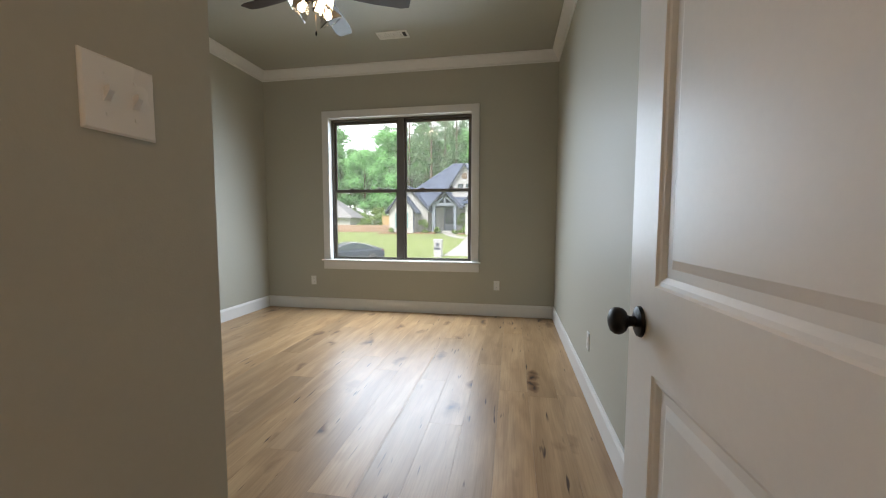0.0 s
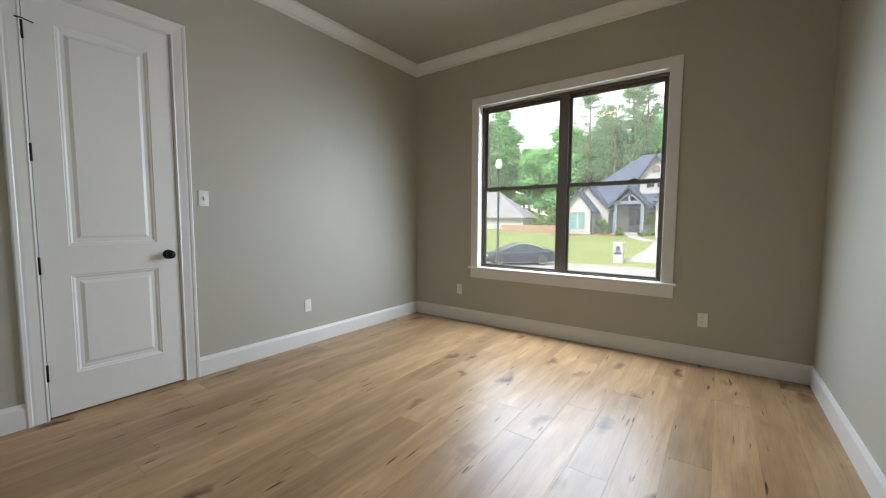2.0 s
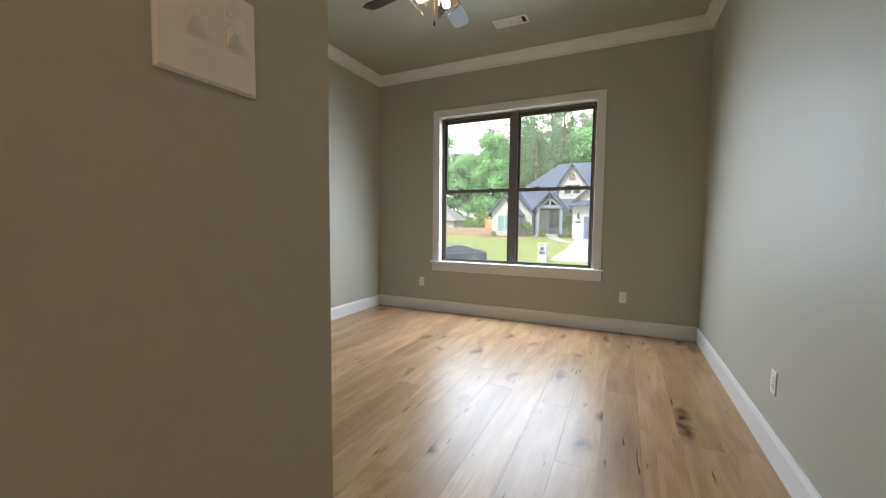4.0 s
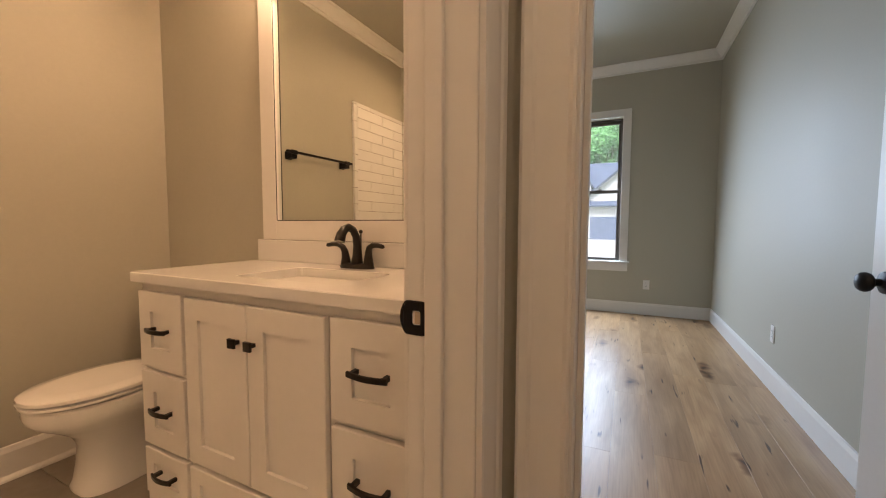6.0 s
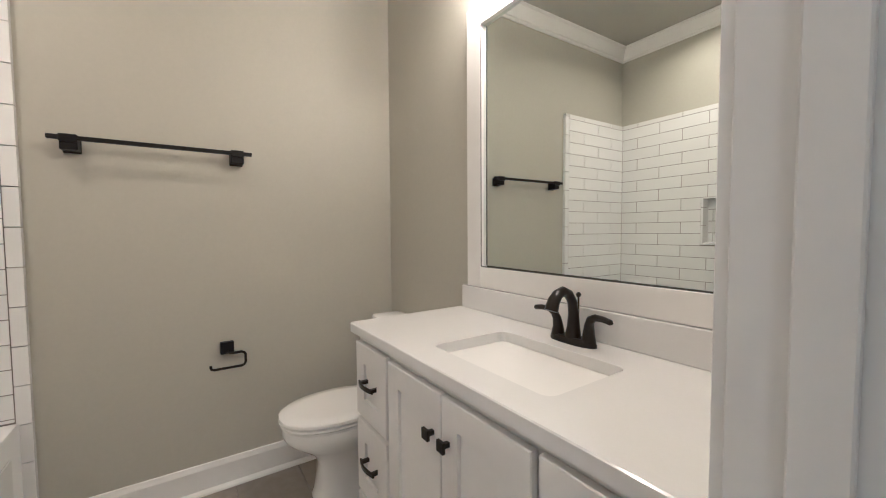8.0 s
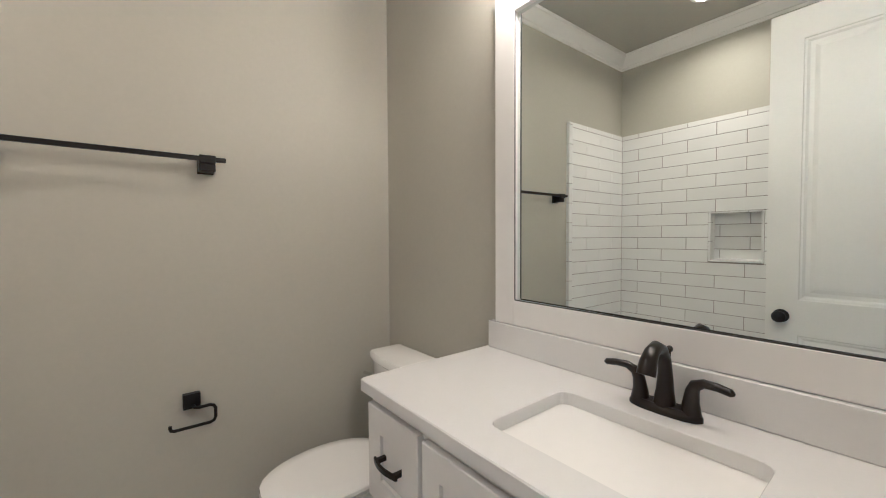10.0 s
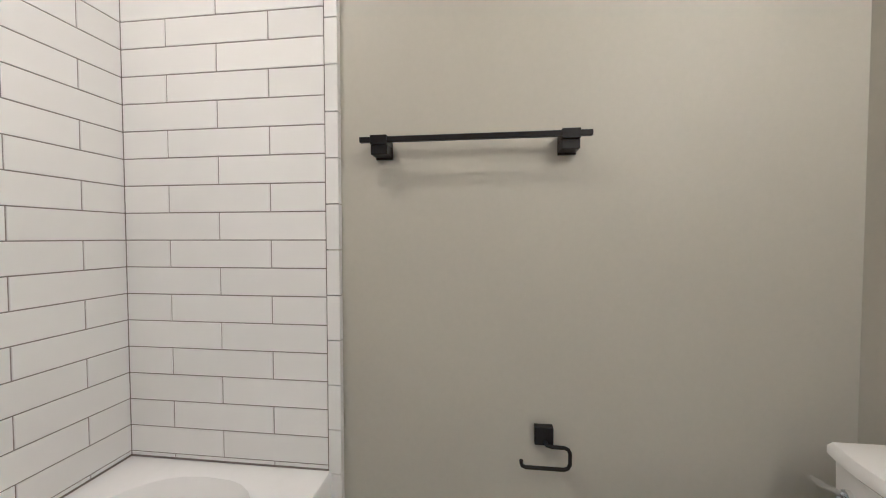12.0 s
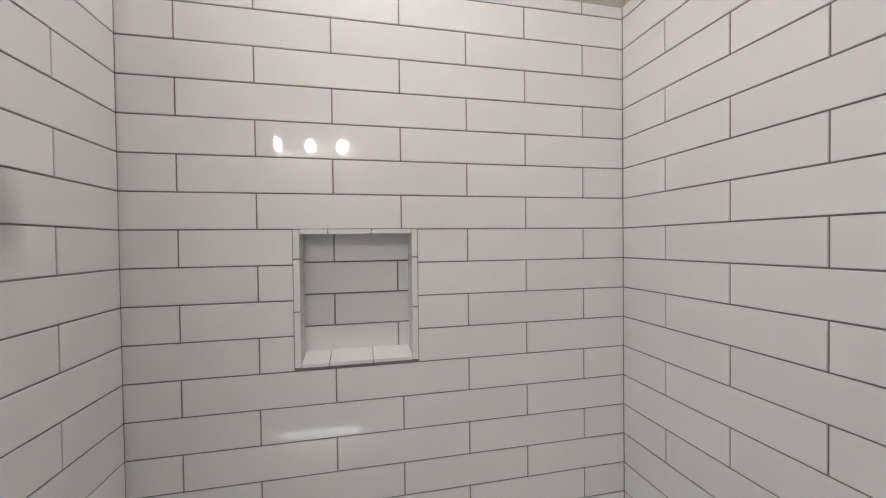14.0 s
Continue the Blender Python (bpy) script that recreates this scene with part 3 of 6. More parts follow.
# ---- bedroom window ----
window = thing("window_1", ((WIN[0] + WIN[1]) / 2, BN, WIN[2]), "twin bronze single-hung window with white casing", "window", kind="structure")
x0, x1, z0, z1 = WIN
part("window_casing", trim_round((x0 + 0.004, x1 - 0.004, z1 - 0.004), [(0, 0), (0, 0.018), (0.003, 0.019), (0.087, 0.019), (0.090, 0.017), (0.090, 0)], lambda a, z, h: (a, BN - h, z), foot=z0 - 0.002), TRIM, window, "flat white painted casing")
part("window_sill", boxes((x0 - 0.11, x1 + 0.11, BN - 0.045, BN + 0.052, z0 - 0.022, z0 - 0.002), bevel=0.003), TRIM, window, "white painted sill")
part("apron", boxes((x0 - 0.09, x1 + 0.09, BN - 0.019, BN, z0 - 0.126, z0 - 0.022), bevel=0.002), TRIM, window, "white painted apron")
part("return", boxes((x0 - 0.002, x0 + 0.008, BN - 0.001, BN + 0.06, z0, z1), (x1 - 0.008, x1 + 0.002, BN - 0.001, BN + 0.06, z0, z1), (x0 + 0.008, x1 - 0.008, BN - 0.001, BN + 0.06, z1 - 0.008, z1 + 0.002)), TRIM, window, "white painted reveal")
xm, zr = (x0 + x1) / 2 + 0.015, 1.532
FY = BN + 0.062
part("window_frame", boxes((x0, x0 + 0.030, FY, FY + 0.075, z0, z1), (x1 - 0.030, x1, FY, FY + 0.075, z0, z1), (x0 + 0.03, x1 - 0.03, FY, FY + 0.075, z1 - 0.030, z1), (x0 + 0.03, x1 - 0.03, FY, FY + 0.075, z0, z0 + 0.012), (xm - 0.042, xm + 0.042, FY - 0.004, FY + 0.075, z0 + 0.012, z1 - 0.03), bevel=0.002), FRAMEB, window, "dark bronze vinyl frame")
for a, b in ((x0 + 0.03, xm - 0.042), (xm + 0.042, x1 - 0.03)):
    for lo, hi, y, nm in ((z0 + 0.012, zr + 0.020, FY + 0.012, "lower_sash"), (zr - 0.018, z1 - 0.03, FY + 0.042, "upper_sash")):
        r, foot = 0.024, 0.018 if nm == "lower_sash" else 0.034
        s = part(nm, boxes((a, a + r, y, y + 0.026, lo, hi), (b - r, b, y, y + 0.026, lo, hi), (a + r, b - r, y, y + 0.026, lo, lo + foot), (a + r, b - r, y, y + 0.026, hi - 0.034, hi), bevel=0.002), FRAMEB, window)
        g = part("pane", boxes((a + r, b - r, y + 0.011, y + 0.015, lo + foot, hi - 0.034)), PANE, s)
        g.visible_shadow = False
    for k in (0.28, 0.72):
        xx = a + (b - a) * k
        part("sash_lock", boxes((xx - 0.03, xx + 0.03, FY + 0.002, FY + 0.022, zr + 0.0205, zr + 0.028), (xx - 0.008, xx + 0.022, FY + 0.004, FY + 0.014, zr + 0.028, zr + 0.036), bevel=0.002), FRAMEB, window, "bronze cam lock")


# ---- switches, outlets and vent ----
def face_plate(kind, at, u_axis, out, gangs=1, group=""):
    """Wall plate: outlet or toggle switch. at: centre; u_axis: along the wall; out: off the wall."""
    u, o, z = Vector(u_axis), Vector(out), Vector((0, 0, 1))
    at = Vector(at)
    w, h = (0.070 if gangs == 1 else 0.117), 0.115
    lab = {"outlet": "white duplex wall outlet above the baseboard", "switch": "white toggle light switch plate on the wall"}[kind] if gangs == 1 else "white double light switch plate on the entry wall"
    t = thing("wall_outlet" if kind == "outlet" else "light_switch", at, lab, "outlet" if kind == "outlet" else "light switch", group)

    def slab(uc, zc, uw, zh, d0, d1, inset=0.0):
        bm = bmesh.new()
        rings = []
        for d, e in ((d0, 0.0), (d1 - inset, 0.0), (d1, inset)):
            rings.append([at + u * (uc + su * (uw / 2 - e)) + z * (zc + sz * (zh / 2 - e)) + o * d for su, sz in ((-1, -1), (1, -1), (1, 1), (-1, 1))])
        return ring_loft(bm, rings)

    p = part("plate", slab(0, 0, w, h, 0, 0.006, 0.003), PLASTIC, t)
    for g in range(gangs):
        uc = (g - (gangs - 1) / 2) * 0.046
        if kind == "outlet":
            for zc in (-0.0195, 0.0195):
                s = part("socket", slab(uc, zc, 0.033, 0.028, 0.006, 0.0085, 0.001), PLASTIC, t)
                bm = slab(uc - 0.006, zc + 0.003, 0.002, 0.009, 0.0085, 0.0087)
                part("slot", bm, SLOT, s)
                part("slot", slab(uc + 0.006, zc + 0.003, 0.002, 0.007, 0.0085, 0.0087), SLOT, s)
            part("screw", slab(uc, 0, 0.006, 0.006, 0.006, 0.0072), PLASTIC, t)
        else:
            part("collar", slab(uc, 0, 0.012, 0.026, 0.006, 0.0068), SLOT if gangs == 1 else PLASTIC, t)
            bm = bmesh.new()
            ring_loft(bm, [[at + u * (uc + su * 0.005) + z * (sz * 0.010) + o * 0.0068 for su, sz in ((-1, -1), (1, -1), (1, 1), (-1, 1))], [at + u * (uc + su * 0.004) + z * (0.009 + sz * 0.0045) + o * 0.017 for su, sz in ((-1, -1), (1, -1), (1, 1), (-1, 1))]])
            part("toggle", bm, PLASTIC, t)
            for zc in (-0.030, 0.030):
                part("screw", slab(uc, zc, 0.006, 0.006, 0.006, 0.0072), PLASTIC, t)
    return t


OUT = "bedroom wall outlets"
face_plate("outlet", (BE, 2.59, 0.372), (0, 1, 0), (-1, 0, 0), group=OUT)
face_plate("outlet", (BW, 3.02, 0.372), (0, 1, 0), (1, 0, 0), group=OUT)
face_plate("outlet", (-2.51, BN, 0.372), (1, 0, 0), (0, -1, 0), group=OUT)
face_plate("outlet", (-0.123, BN, 0.372), (1, 0, 0), (0, -1, 0), group=OUT)
face_plate("switch", (BW, 2.155, 1.337), (0, 1, 0), (1, 0, 0))
face_plate("switch", (SWITCH_X, 0.553, 1.343), (0, 1, 0), (1, 0, 0), gangs=2)

vent = thing("ceiling_vent", (-1.18, 3.93, CEIL), "white metal ceiling air vent with slats", "vent")
vx0, vx1, vy0, vy1 = -1.345, -1.02, 3.86, 4.01
part("frame", boxes((vx0, vx1, vy0, vy0 + 0.022, CEIL - 0.008, CEIL - 0.0005), (vx0, vx1, vy1 - 0.022, vy1, CEIL - 0.008, CEIL - 0.0005), (vx0, vx0 + 0.022, vy0 + 0.022, vy1 - 0.022, CEIL - 0.008, CEIL - 0.0005), (vx1 - 0.022, vx1, vy0 + 0.022, vy1 - 0.022, CEIL - 0.008, CEIL - 0.0005), bevel=0.002), PLASTIC, vent)
part("backing", boxes((vx0 + 0.022, vx1 - 0.022, vy0 + 0.022, vy1 - 0.022, CEIL - 0.002, CEIL - 0.0008)), SLOT, vent)
for i in range(10):
    xx = vx0 + 0.024 + i * 0.0245
    bm = bmesh.new()
    ring_loft(bm, [[(xx, y, CEIL - 0.003), (xx + 0.002, y, CEIL - 0.003), (xx + 0.025, y, CEIL - 0.0065), (xx + 0.023, y, CEIL - 0.0075)] for y in (vy0 + 0.022, vy1 - 0.022)])
    part("slat", bm, PLASTIC, vent)

# ---- ceiling fan ----
fan = thing("ceiling_fan", (FAN[0], FAN[1], CEIL), "dark bronze ceiling fan with lit glass-shade lights", "ceiling fan")
fm = Matrix.Translation((FAN[0], FAN[1], 0))
part("canopy", lathe(bmesh.new(), [(0.068, CEIL - 0.001), (0.068, CEIL - 0.02), (0.05, CEIL - 0.05), (0.02, CEIL - 0.062), (0.001, CEIL - 0.062)], fm, 24), BRONZE, fan, "", True)
part("downrod", lathe(bmesh.new(), [(0.013, CEIL - 0.06), (0.013, 2.91)], fm, 12), BRONZE, fan, "", True)
part("motor_housing", lathe(bmesh.new(), [(0.001, 2.942), (0.05, 2.937), (0.085, 2.922), (0.115, 2.897), (0.122, 2.872), (0.122, 2.837), (0.105, 2.815), (0.07, 2.80), (0.06, 2.785), (0.06, 2.755), (0.03, 2.745), (0.001, 2.745)], fm, 28), BRONZE, fan, "", True)
for i in range(5):
    a = radians(97 + 72 * i)
    rot = fm @ pose(0, 0, 2.842, 0, 0, math.degrees(a)) @ pose(0, 0, 0, -13, 0, 0)
    bm = bmesh.new()
    out = []
    for k in range(9):
        f = k / 8
        r = 0.20 + 0.49 * f
        wv = 0.052 + 0.020 * math.sin(min(1, f * 1.6) * math.pi / 2)
        if k == 8:
            wv *= 0.72
        out.append([rot @ Vector(p) for p in ((r, -wv, -0.003), (r, wv, -0.003), (r, wv, 0.003), (r, -wv, 0.003))])
    b = part("blade", ring_loft(bm, out), WALNUT, fan, "dark walnut blade")
    part("blade_iron", tube(boxes(), [rot @ Vector((0.10, 0, 0.004)), rot @ Vector((0.16, 0, -0.006)), rot @ Vector((0.25, 0, -0.007))], [0.014, 0.012, 0.022], 8, 0.3), BRONZE, b, "", True)
for i in range(3):
    a = radians(75 + 120 * i)
    d = Vector((math.cos(a), math.sin(a), 0))
    c = Vector((FAN[0], FAN[1], 2.755)) + d * 0.055
    axis = (d * 0.75 + Vector((0, 0, -0.66))).normalized()
    m = Matrix.Translation(c) @ axis.to_track_quat("Z", "Y").to_matrix().to_4x4()
    s = part("lamp_arm", lathe(bmesh.new(), [(0.018, -0.01), (0.020, 0.02), (0.024, 0.03), (0.001, 0.03)], m, 12), BRONZE, fan, "", True)
    bm = bmesh.new()
    rr = [(0.026, 0.03), (0.034, 0.045), (0.052, 0.085), (0.066, 0.125)]
    rings = [[m @ Vector((q * sx, q * sy, h)) for sx, sy in ((-1, -1), (1, -1), (1, 1), (-1, 1))] for q, h in rr]
    ring_loft(bm, rings, caps=False)
    sh = part("shade", bm, SHADEG, fan, "clear glass shade")
    bm = bmesh.new()
    for p, q in zip(rings[-1], rings[-1][1:] + rings[-1][:1]):
        tube(bm, [p, q], 0.0022, 6)
    part("rim", bm, SHADEG, sh, "clear glass rim")
    part("bulb", lathe(bmesh.new(), [(0.010, 0.032), (0.014, 0.045), (0.024, 0.062), (0.028, 0.078), (0.024, 0.094), (0.012, 0.103), (0.0005, 0.105)], m, 14), BULB, fan, "glowing warm bulb", True)
part("pull_chain", tube(bmesh.new(), [(FAN[0], FAN[1] - 0.02, 2.75), (FAN[0], FAN[1] - 0.02, 2.53)], 0.0014, 6), BRASS, fan, "thin brass pull chain", True)
part("chain_fob", lathe(bmesh.new(), [(0.002, 2.535), (0.006, 2.525), (0.007, 2.512), (0.004, 2.50), (0.0005, 2.497)], Matrix.Translation((FAN[0], FAN[1] - 0.02, 0)), 10), BLACK, fan, "", True)
hall_lamp = solo("ceiling_lamp", lathe(bmesh.new(), [(0.16, CEIL - 0.001), (0.165, CEIL - 0.02), (0.15, CEIL - 0.06), (0.10, CEIL - 0.085), (0.001, CEIL - 0.09)], Matrix.Translation((0.35, -0.95, 0)), 28), BULB, "round flush warm ceiling lamp in the hall", "lamp", smooth=True)


# ---- bathroom: vanity ----
VX0, VX1, VYF, VTOP = -1.945, TE - 0.002, 0.112, 0.895
vanity = thing("vanity_cabinet", ((VX0 + VX1) / 2, 0.36, 0), "white shaker vanity with black pulls, lit toe kick", "cabinet")
part("body", boxes((VX0, VX1, VYF + 0.001, TN - 0.002, 0.10, VTOP - 0.001)), CABP, vanity)
part("toe_kick", boxes((VX0 + 0.03, VX1, VYF + 0.07, VYF + 0.085, 0.001, 0.10)), CABP, vanity)
bm = bmesh.new()
ring_loft(bm, [[(VX0 - 0.012, y, 0.001), (VX0 + 0.022, y, 0.001), (VX0 + 0.030, y, 0.03), (VX0 + 0.075, y, 0.0999), (VX0 - 0.002, y, 0.0999), (VX0 - 0.004, y, 0.03)] for y in (VYF - 0.008, VYF + 0.06)])
part("foot", bm, CABP, vanity)
bm = bmesh.new()
ring_loft(bm, [[(VX1, y, 0.001), (VX1, y, 0.0999), (VX1 - 0.075, y, 0.0999), (VX1 - 0.03, y, 0.03), (VX1 - 0.022, y, 0.001)] for y in (VYF - 0.008, VYF + 0.06)])
part("foot", bm, CABP, vanity)
part("side_foot", boxes((VX0 - 0.004, VX0 + 0.02, VYF + 0.0605, TN - 0.03, 0.001, 0.0995)), CABP, vanity)


def shaker(name, x0, x1, z0, z1, rail):
    """A shaker front with a sunk flat field, its face proud of the cabinet."""
    y = VYF - 0.019
    bm = bmesh.new()
    pl = lambda u, v, d: (u, y + d, v)
    first = nested(bm, [(x0, x1, z0, z1, 0.0025), (x0 + 0.0025, x1 - 0.0025, z0 + 0.0025, z1 - 0.0025, 0), (x0 + rail, x1 - rail, z0 + rail, z1 - rail, 0), (x0 + rail + 0.001, x1 - rail - 0.001, z0 + rail + 0.001, z1 - rail - 0.001, 0.0095)], pl)
    back = [bm.verts.new((v.co.x, VYF, v.co.z)) for v in first]
    for i in range(4):
        j = (i + 1) % 4
        bm.faces.new((first[i], back[i], back[j], first[j]))
    return part(name, bm, CABP, vanity)


def pull(front, x, z, w=0.128):
    """Arched bronze bar pull on two square posts."""
    y = VYF - 0.0095
    bm = boxes((x - w / 2, x - w / 2 + 0.012, y - 0.030, y, z - 0.006, z + 0.006), (x + w / 2 - 0.012, x + w / 2, y - 0.030, y, z - 0.006, z + 0.006))
    path = bow((x - w / 2 - 0.006, y - 0.026, z), (x + w / 2 + 0.006, y - 0.026, z), (0, -0.010, 0), 10)
    ring_loft(bm, [[p + Vector((0, dy, dz)) for dy, dz in ((-0.004, -0.006), (-0.002, -0.0075), (0.003, -0.0075), (0.003, 0.0075), (-0.002, 0.0075), (-0.004, 0.006))] for p in path])
    part("handle", bm, BRONZE, front, "dark bronze arched pull", True)


def square_knob(front, x, z):
    y = VYF - 0.019
    part("knob", boxes((x - 0.014, x + 0.014, y - 0.027, y - 0.019, z - 0.014, z + 0.014), (x - 0.006, x + 0.006, y - 0.020, y, z - 0.006, z + 0.006)), BRONZE, front, "dark bronze square knob")


for x0, x1, w in ((-1.938, -1.687, 0.100), (-1.046, -0.790, 0.108)):
    for z0, z1 in ((0.590, 0.862), (0.300, 0.572), (0.112, 0.282)):
        f = shaker("drawer", x0, x1, z0, z1, 0.070 if z1 - z0 > 0.2 else 0.05)
        pull(f, (x0 + x1) / 2, (z0 + z1) / 2 + 0.004, w)
for x0, x1, kx in ((-1.669, -1.369, -1.403), (-1.365, -1.064, -1.333)):
    f = shaker("door", x0, x1, 0.300, 0.858, 0.068)
    square_knob(f, kx, 0.748)
f = shaker("drawer", -1.669, -1.064, 0.112, 0.282, 0.05)
pull(f, -1.366, 0.20)

# worktop with the sink cut-out
SX0, SX1, SY0, SY1 = -1.532, -1.092, 0.176, 0.462


def rounded(x0, x1, y0, y1, z, r, k=5):
    pts = []
    for cx, cy, a0 in ((x1 - r, y1 - r, 0), (x0 + r, y1 - r, 90), (x0 + r, y0 + r, 180), (x1 - r, y0 + r, 270)):
        for i in range(k):
            a = radians(a0 + 90 * i / (k - 1))
            pts.append(Vector((cx + r * math.cos(a), cy + r * math.sin(a), z)))
    return pts


bm = bmesh.new()
CX0, CX1, CY0, CY1, CZ0, CZ1 = -1.960, TE - 0.001, 0.077, TN - 0.001, 0.896, 0.930


def slab_ring(o, z):
    """The worktop's outline: its free front corner is rounded."""
    r = rounded(CX0 + o, CX1, CY0 + o, CY1, z, 0.0006)
    c = rounded(CX0 + o, CX1, CY0 + o, CY1, z, 0.012)
    return r[:10] + c[10:15] + r[15:]


inner = lambda z, e=0.0: rounded(SX0 + e, SX1 - e, SY0 + e, SY1 - e, z, 0.028)
rings = [inner(CZ0), inner(CZ1 - 0.002), inner(CZ1, -0.002), slab_ring(0.003, CZ1), slab_ring(0.0, CZ1 - 0.003), slab_ring(0.0, CZ0), inner(CZ0)]
ring_loft(bm, rings, caps=False)
bmesh.ops.remove_doubles(bm, verts=bm.verts, dist=0.0001)
counter = thing("worktop", (CX0, CY0, CZ0), "white quartz vanity top with a sink cut-out and upstand", "worktop")
part("slab", bm, QUARTZ, counter)
part("backsplash", boxes((-1.948, TE - 0.002, TN - 0.040, TN - 0.001, CZ1 + 0.0004, 1.028), bevel=0.002), QUARTZ, counter, "white quartz upstand against the wall")
bm = bmesh.new()
cx, cy = (SX0 + SX1) / 2, (SY0 + SY1) / 2
sring = lambda e, z, r: rounded(SX0 - 0.006 + e, SX1 + 0.006 - e, SY0 - 0.006 + e, SY1 + 0.006 - e, z, r)
ring_loft(bm, [sring(-0.02, CZ0 - 0.0008, 0.04), sring(-0.001, CZ0 - 0.0008, 0.032), sring(0.006, CZ0 - 0.012, 0.035), sring(0.020, CZ0 - 0.07, 0.045), sring(0.05, CZ0 - 0.118, 0.06), sring(0.10, CZ0 - 0.135, 0.04), [Vector((cx, cy, CZ0 - 0.146)) + (p - Vector((cx, cy, p.z))) * 0.05 for p in sring(0.1, 0, 0.04)]], caps=True)
sink = thing("sink", (cx, cy, CZ0), "white rectangular undermount porcelain basin", "sink")
part("basin", bm, PORC, sink, "", True)
part("drain", lathe(bmesh.new(), [(0.026, CZ0 - 0.1435), (0.026, CZ0 - 0.141), (0.020, CZ0 - 0.140), (0.001, CZ0 - 0.141)], Matrix.Translation((cx, cy, 0)), 20), BRONZE, sink, "dark bronze drain", True)

# tap
FX, FYY = -1.309, 0.538
tap = thing("faucet", (FX, FYY, CZ1), "dark bronze two-handle arched faucet on the vanity top", "faucet")
bm = bmesh.new()


def oval(a, b, z, n=24):
    return [Vector((FX + a * math.copysign(abs(math.cos(t)) ** 0.7, math.cos(t)), FYY + b * math.sin(t), z)) for t in [2 * math.pi * i / n for i in range(n)]]


ring_loft(bm, [oval(0.080, 0.028, CZ1 + 0.0003), oval(0.080, 0.028, CZ1 + 0.008), oval(0.076, 0.025, CZ1 + 0.016), oval(0.07, 0.020, CZ1 + 0.02)])
part("base", bm, BRONZE, tap, "", True)
bm = bmesh.new()
sp = [(FX, FYY, CZ1 + 0.015), (FX, FYY + 0.003, CZ1 + 0.05), (FX, FYY + 0.003, CZ1 + 0.09), (FX, FYY - 0.004, CZ1 + 0.125), (FX, FYY - 0.022, CZ1 + 0.150), (FX, FYY - 0.048, CZ1 + 0.160), (FX, FYY - 0.072, CZ1 + 0.152), (FX, FYY - 0.088, CZ1 + 0.135), (FX, FYY - 0.096, CZ1 + 0.116), (FX, FYY - 0.099, CZ1 + 0.108)]
tube(bm, sp, [0.025, 0.019, 0.016, 0.0145, 0.0145, 0.015, 0.016, 0.018, 0.0195, 0.0195], 16)
s = part("spout", bm, BRONZE, tap, "", True)
part("lift_rod", tube(bmesh.new(), [(FX, FYY + 0.026, CZ1 + 0.014), (FX, FYY + 0.026, CZ1 + 0.135)], 0.003, 8), BRONZE, tap, "", True)
part("lift_knob", lathe(bmesh.new(), [(0.003, 0), (0.007, 0.004), (0.008, 0.01), (0.004, 0.015), (0.0005, 0.016)], Matrix.Translation((FX, FYY + 0.026, CZ1 + 0.135)), 10), BRONZE, tap, "", True)
for sx in (-1, 1):
    bx = FX + sx * 0.055
    bm = bmesh.new()
    tube(bm, [(bx, FYY, CZ1 + 0.014), (bx, FYY, CZ1 + 0.04), (bx + sx * 0.003, FYY - 0.002, CZ1 + 0.065), (bx + sx * 0.010, FYY - 0.006, CZ1 + 0.082), (bx + sx * 0.028, FYY - 0.010, CZ1 + 0.092), (bx + sx * 0.055, FYY - 0.013, CZ1 + 0.092), (bx + sx * 0.078, FYY - 0.015, CZ1 + 0.088), (bx + sx * 0.084, FYY - 0.015, CZ1 + 0.086)], [0.023, 0.018, 0.015, 0.013, 0.010, 0.009, 0.0085, 0.003], 12, 0.9)
    part("handle", bm, BRONZE, tap, "", True)

# framed mirror
mirror = thing("mirror", (-1.33, TN, 1.03), "large wall mirror in a flat white wooden frame", "mirror")
MX0, MX1, MZ0, MZ1, MF = -1.922, -0.745, 1.030, 2.212, 0.090
part("frame", boxes((MX0, MX0 + MF, TN - 0.029, TN - 0.001, MZ0, MZ1), (MX1 - MF, MX1, TN - 0.029, TN - 0.001, MZ0, MZ1), (MX0 + MF, MX1 - MF, TN - 0.029, TN - 0.001, MZ0, MZ0 + MF - 0.004), (MX0 + MF, MX1 - MF, TN - 0.029, TN - 0.001, MZ1 - MF, MZ1), bevel=0.0015), TRIM, mirror)
# the glass stands a touch out of square with the wall
part("mirror_glass", ring_loft(bmesh.new(), [[(x, TN - 0.014 - 0.014 * (x + 1.33) - k, z) for x, z in ((MX0 + MF - 0.004, MZ0 + MF - 0.008), (MX1 - MF + 0.004, MZ0 + MF - 0.008), (MX1 - MF + 0.004, MZ1 - MF + 0.004), (MX0 + MF - 0.004, MZ1 - MF + 0.004))] for k in (0, 0.003)]), MIRROR, mirror, "silvered mirror glass")
# dark-coloured strips draw the shaded gap between frame and glass
part("gap_strip", boxes((MX0 + MF, MX0 + MF + 0.003, TN - 0.027, TN - 0.0245, MZ0 + MF, MZ1 - MF), (MX0 + MF + 0.003, MX1 - MF, TN - 0.027, TN - 0.0245, MZ0 + MF - 0.004, MZ0 + MF), (MX1 - MF - 0.003, MX1 - MF, TN - 0.027, TN - 0.0245, MZ0 + MF, MZ1 - MF)), SLOT, mirror, "thin dark strips drawing the shaded gap round the glass")

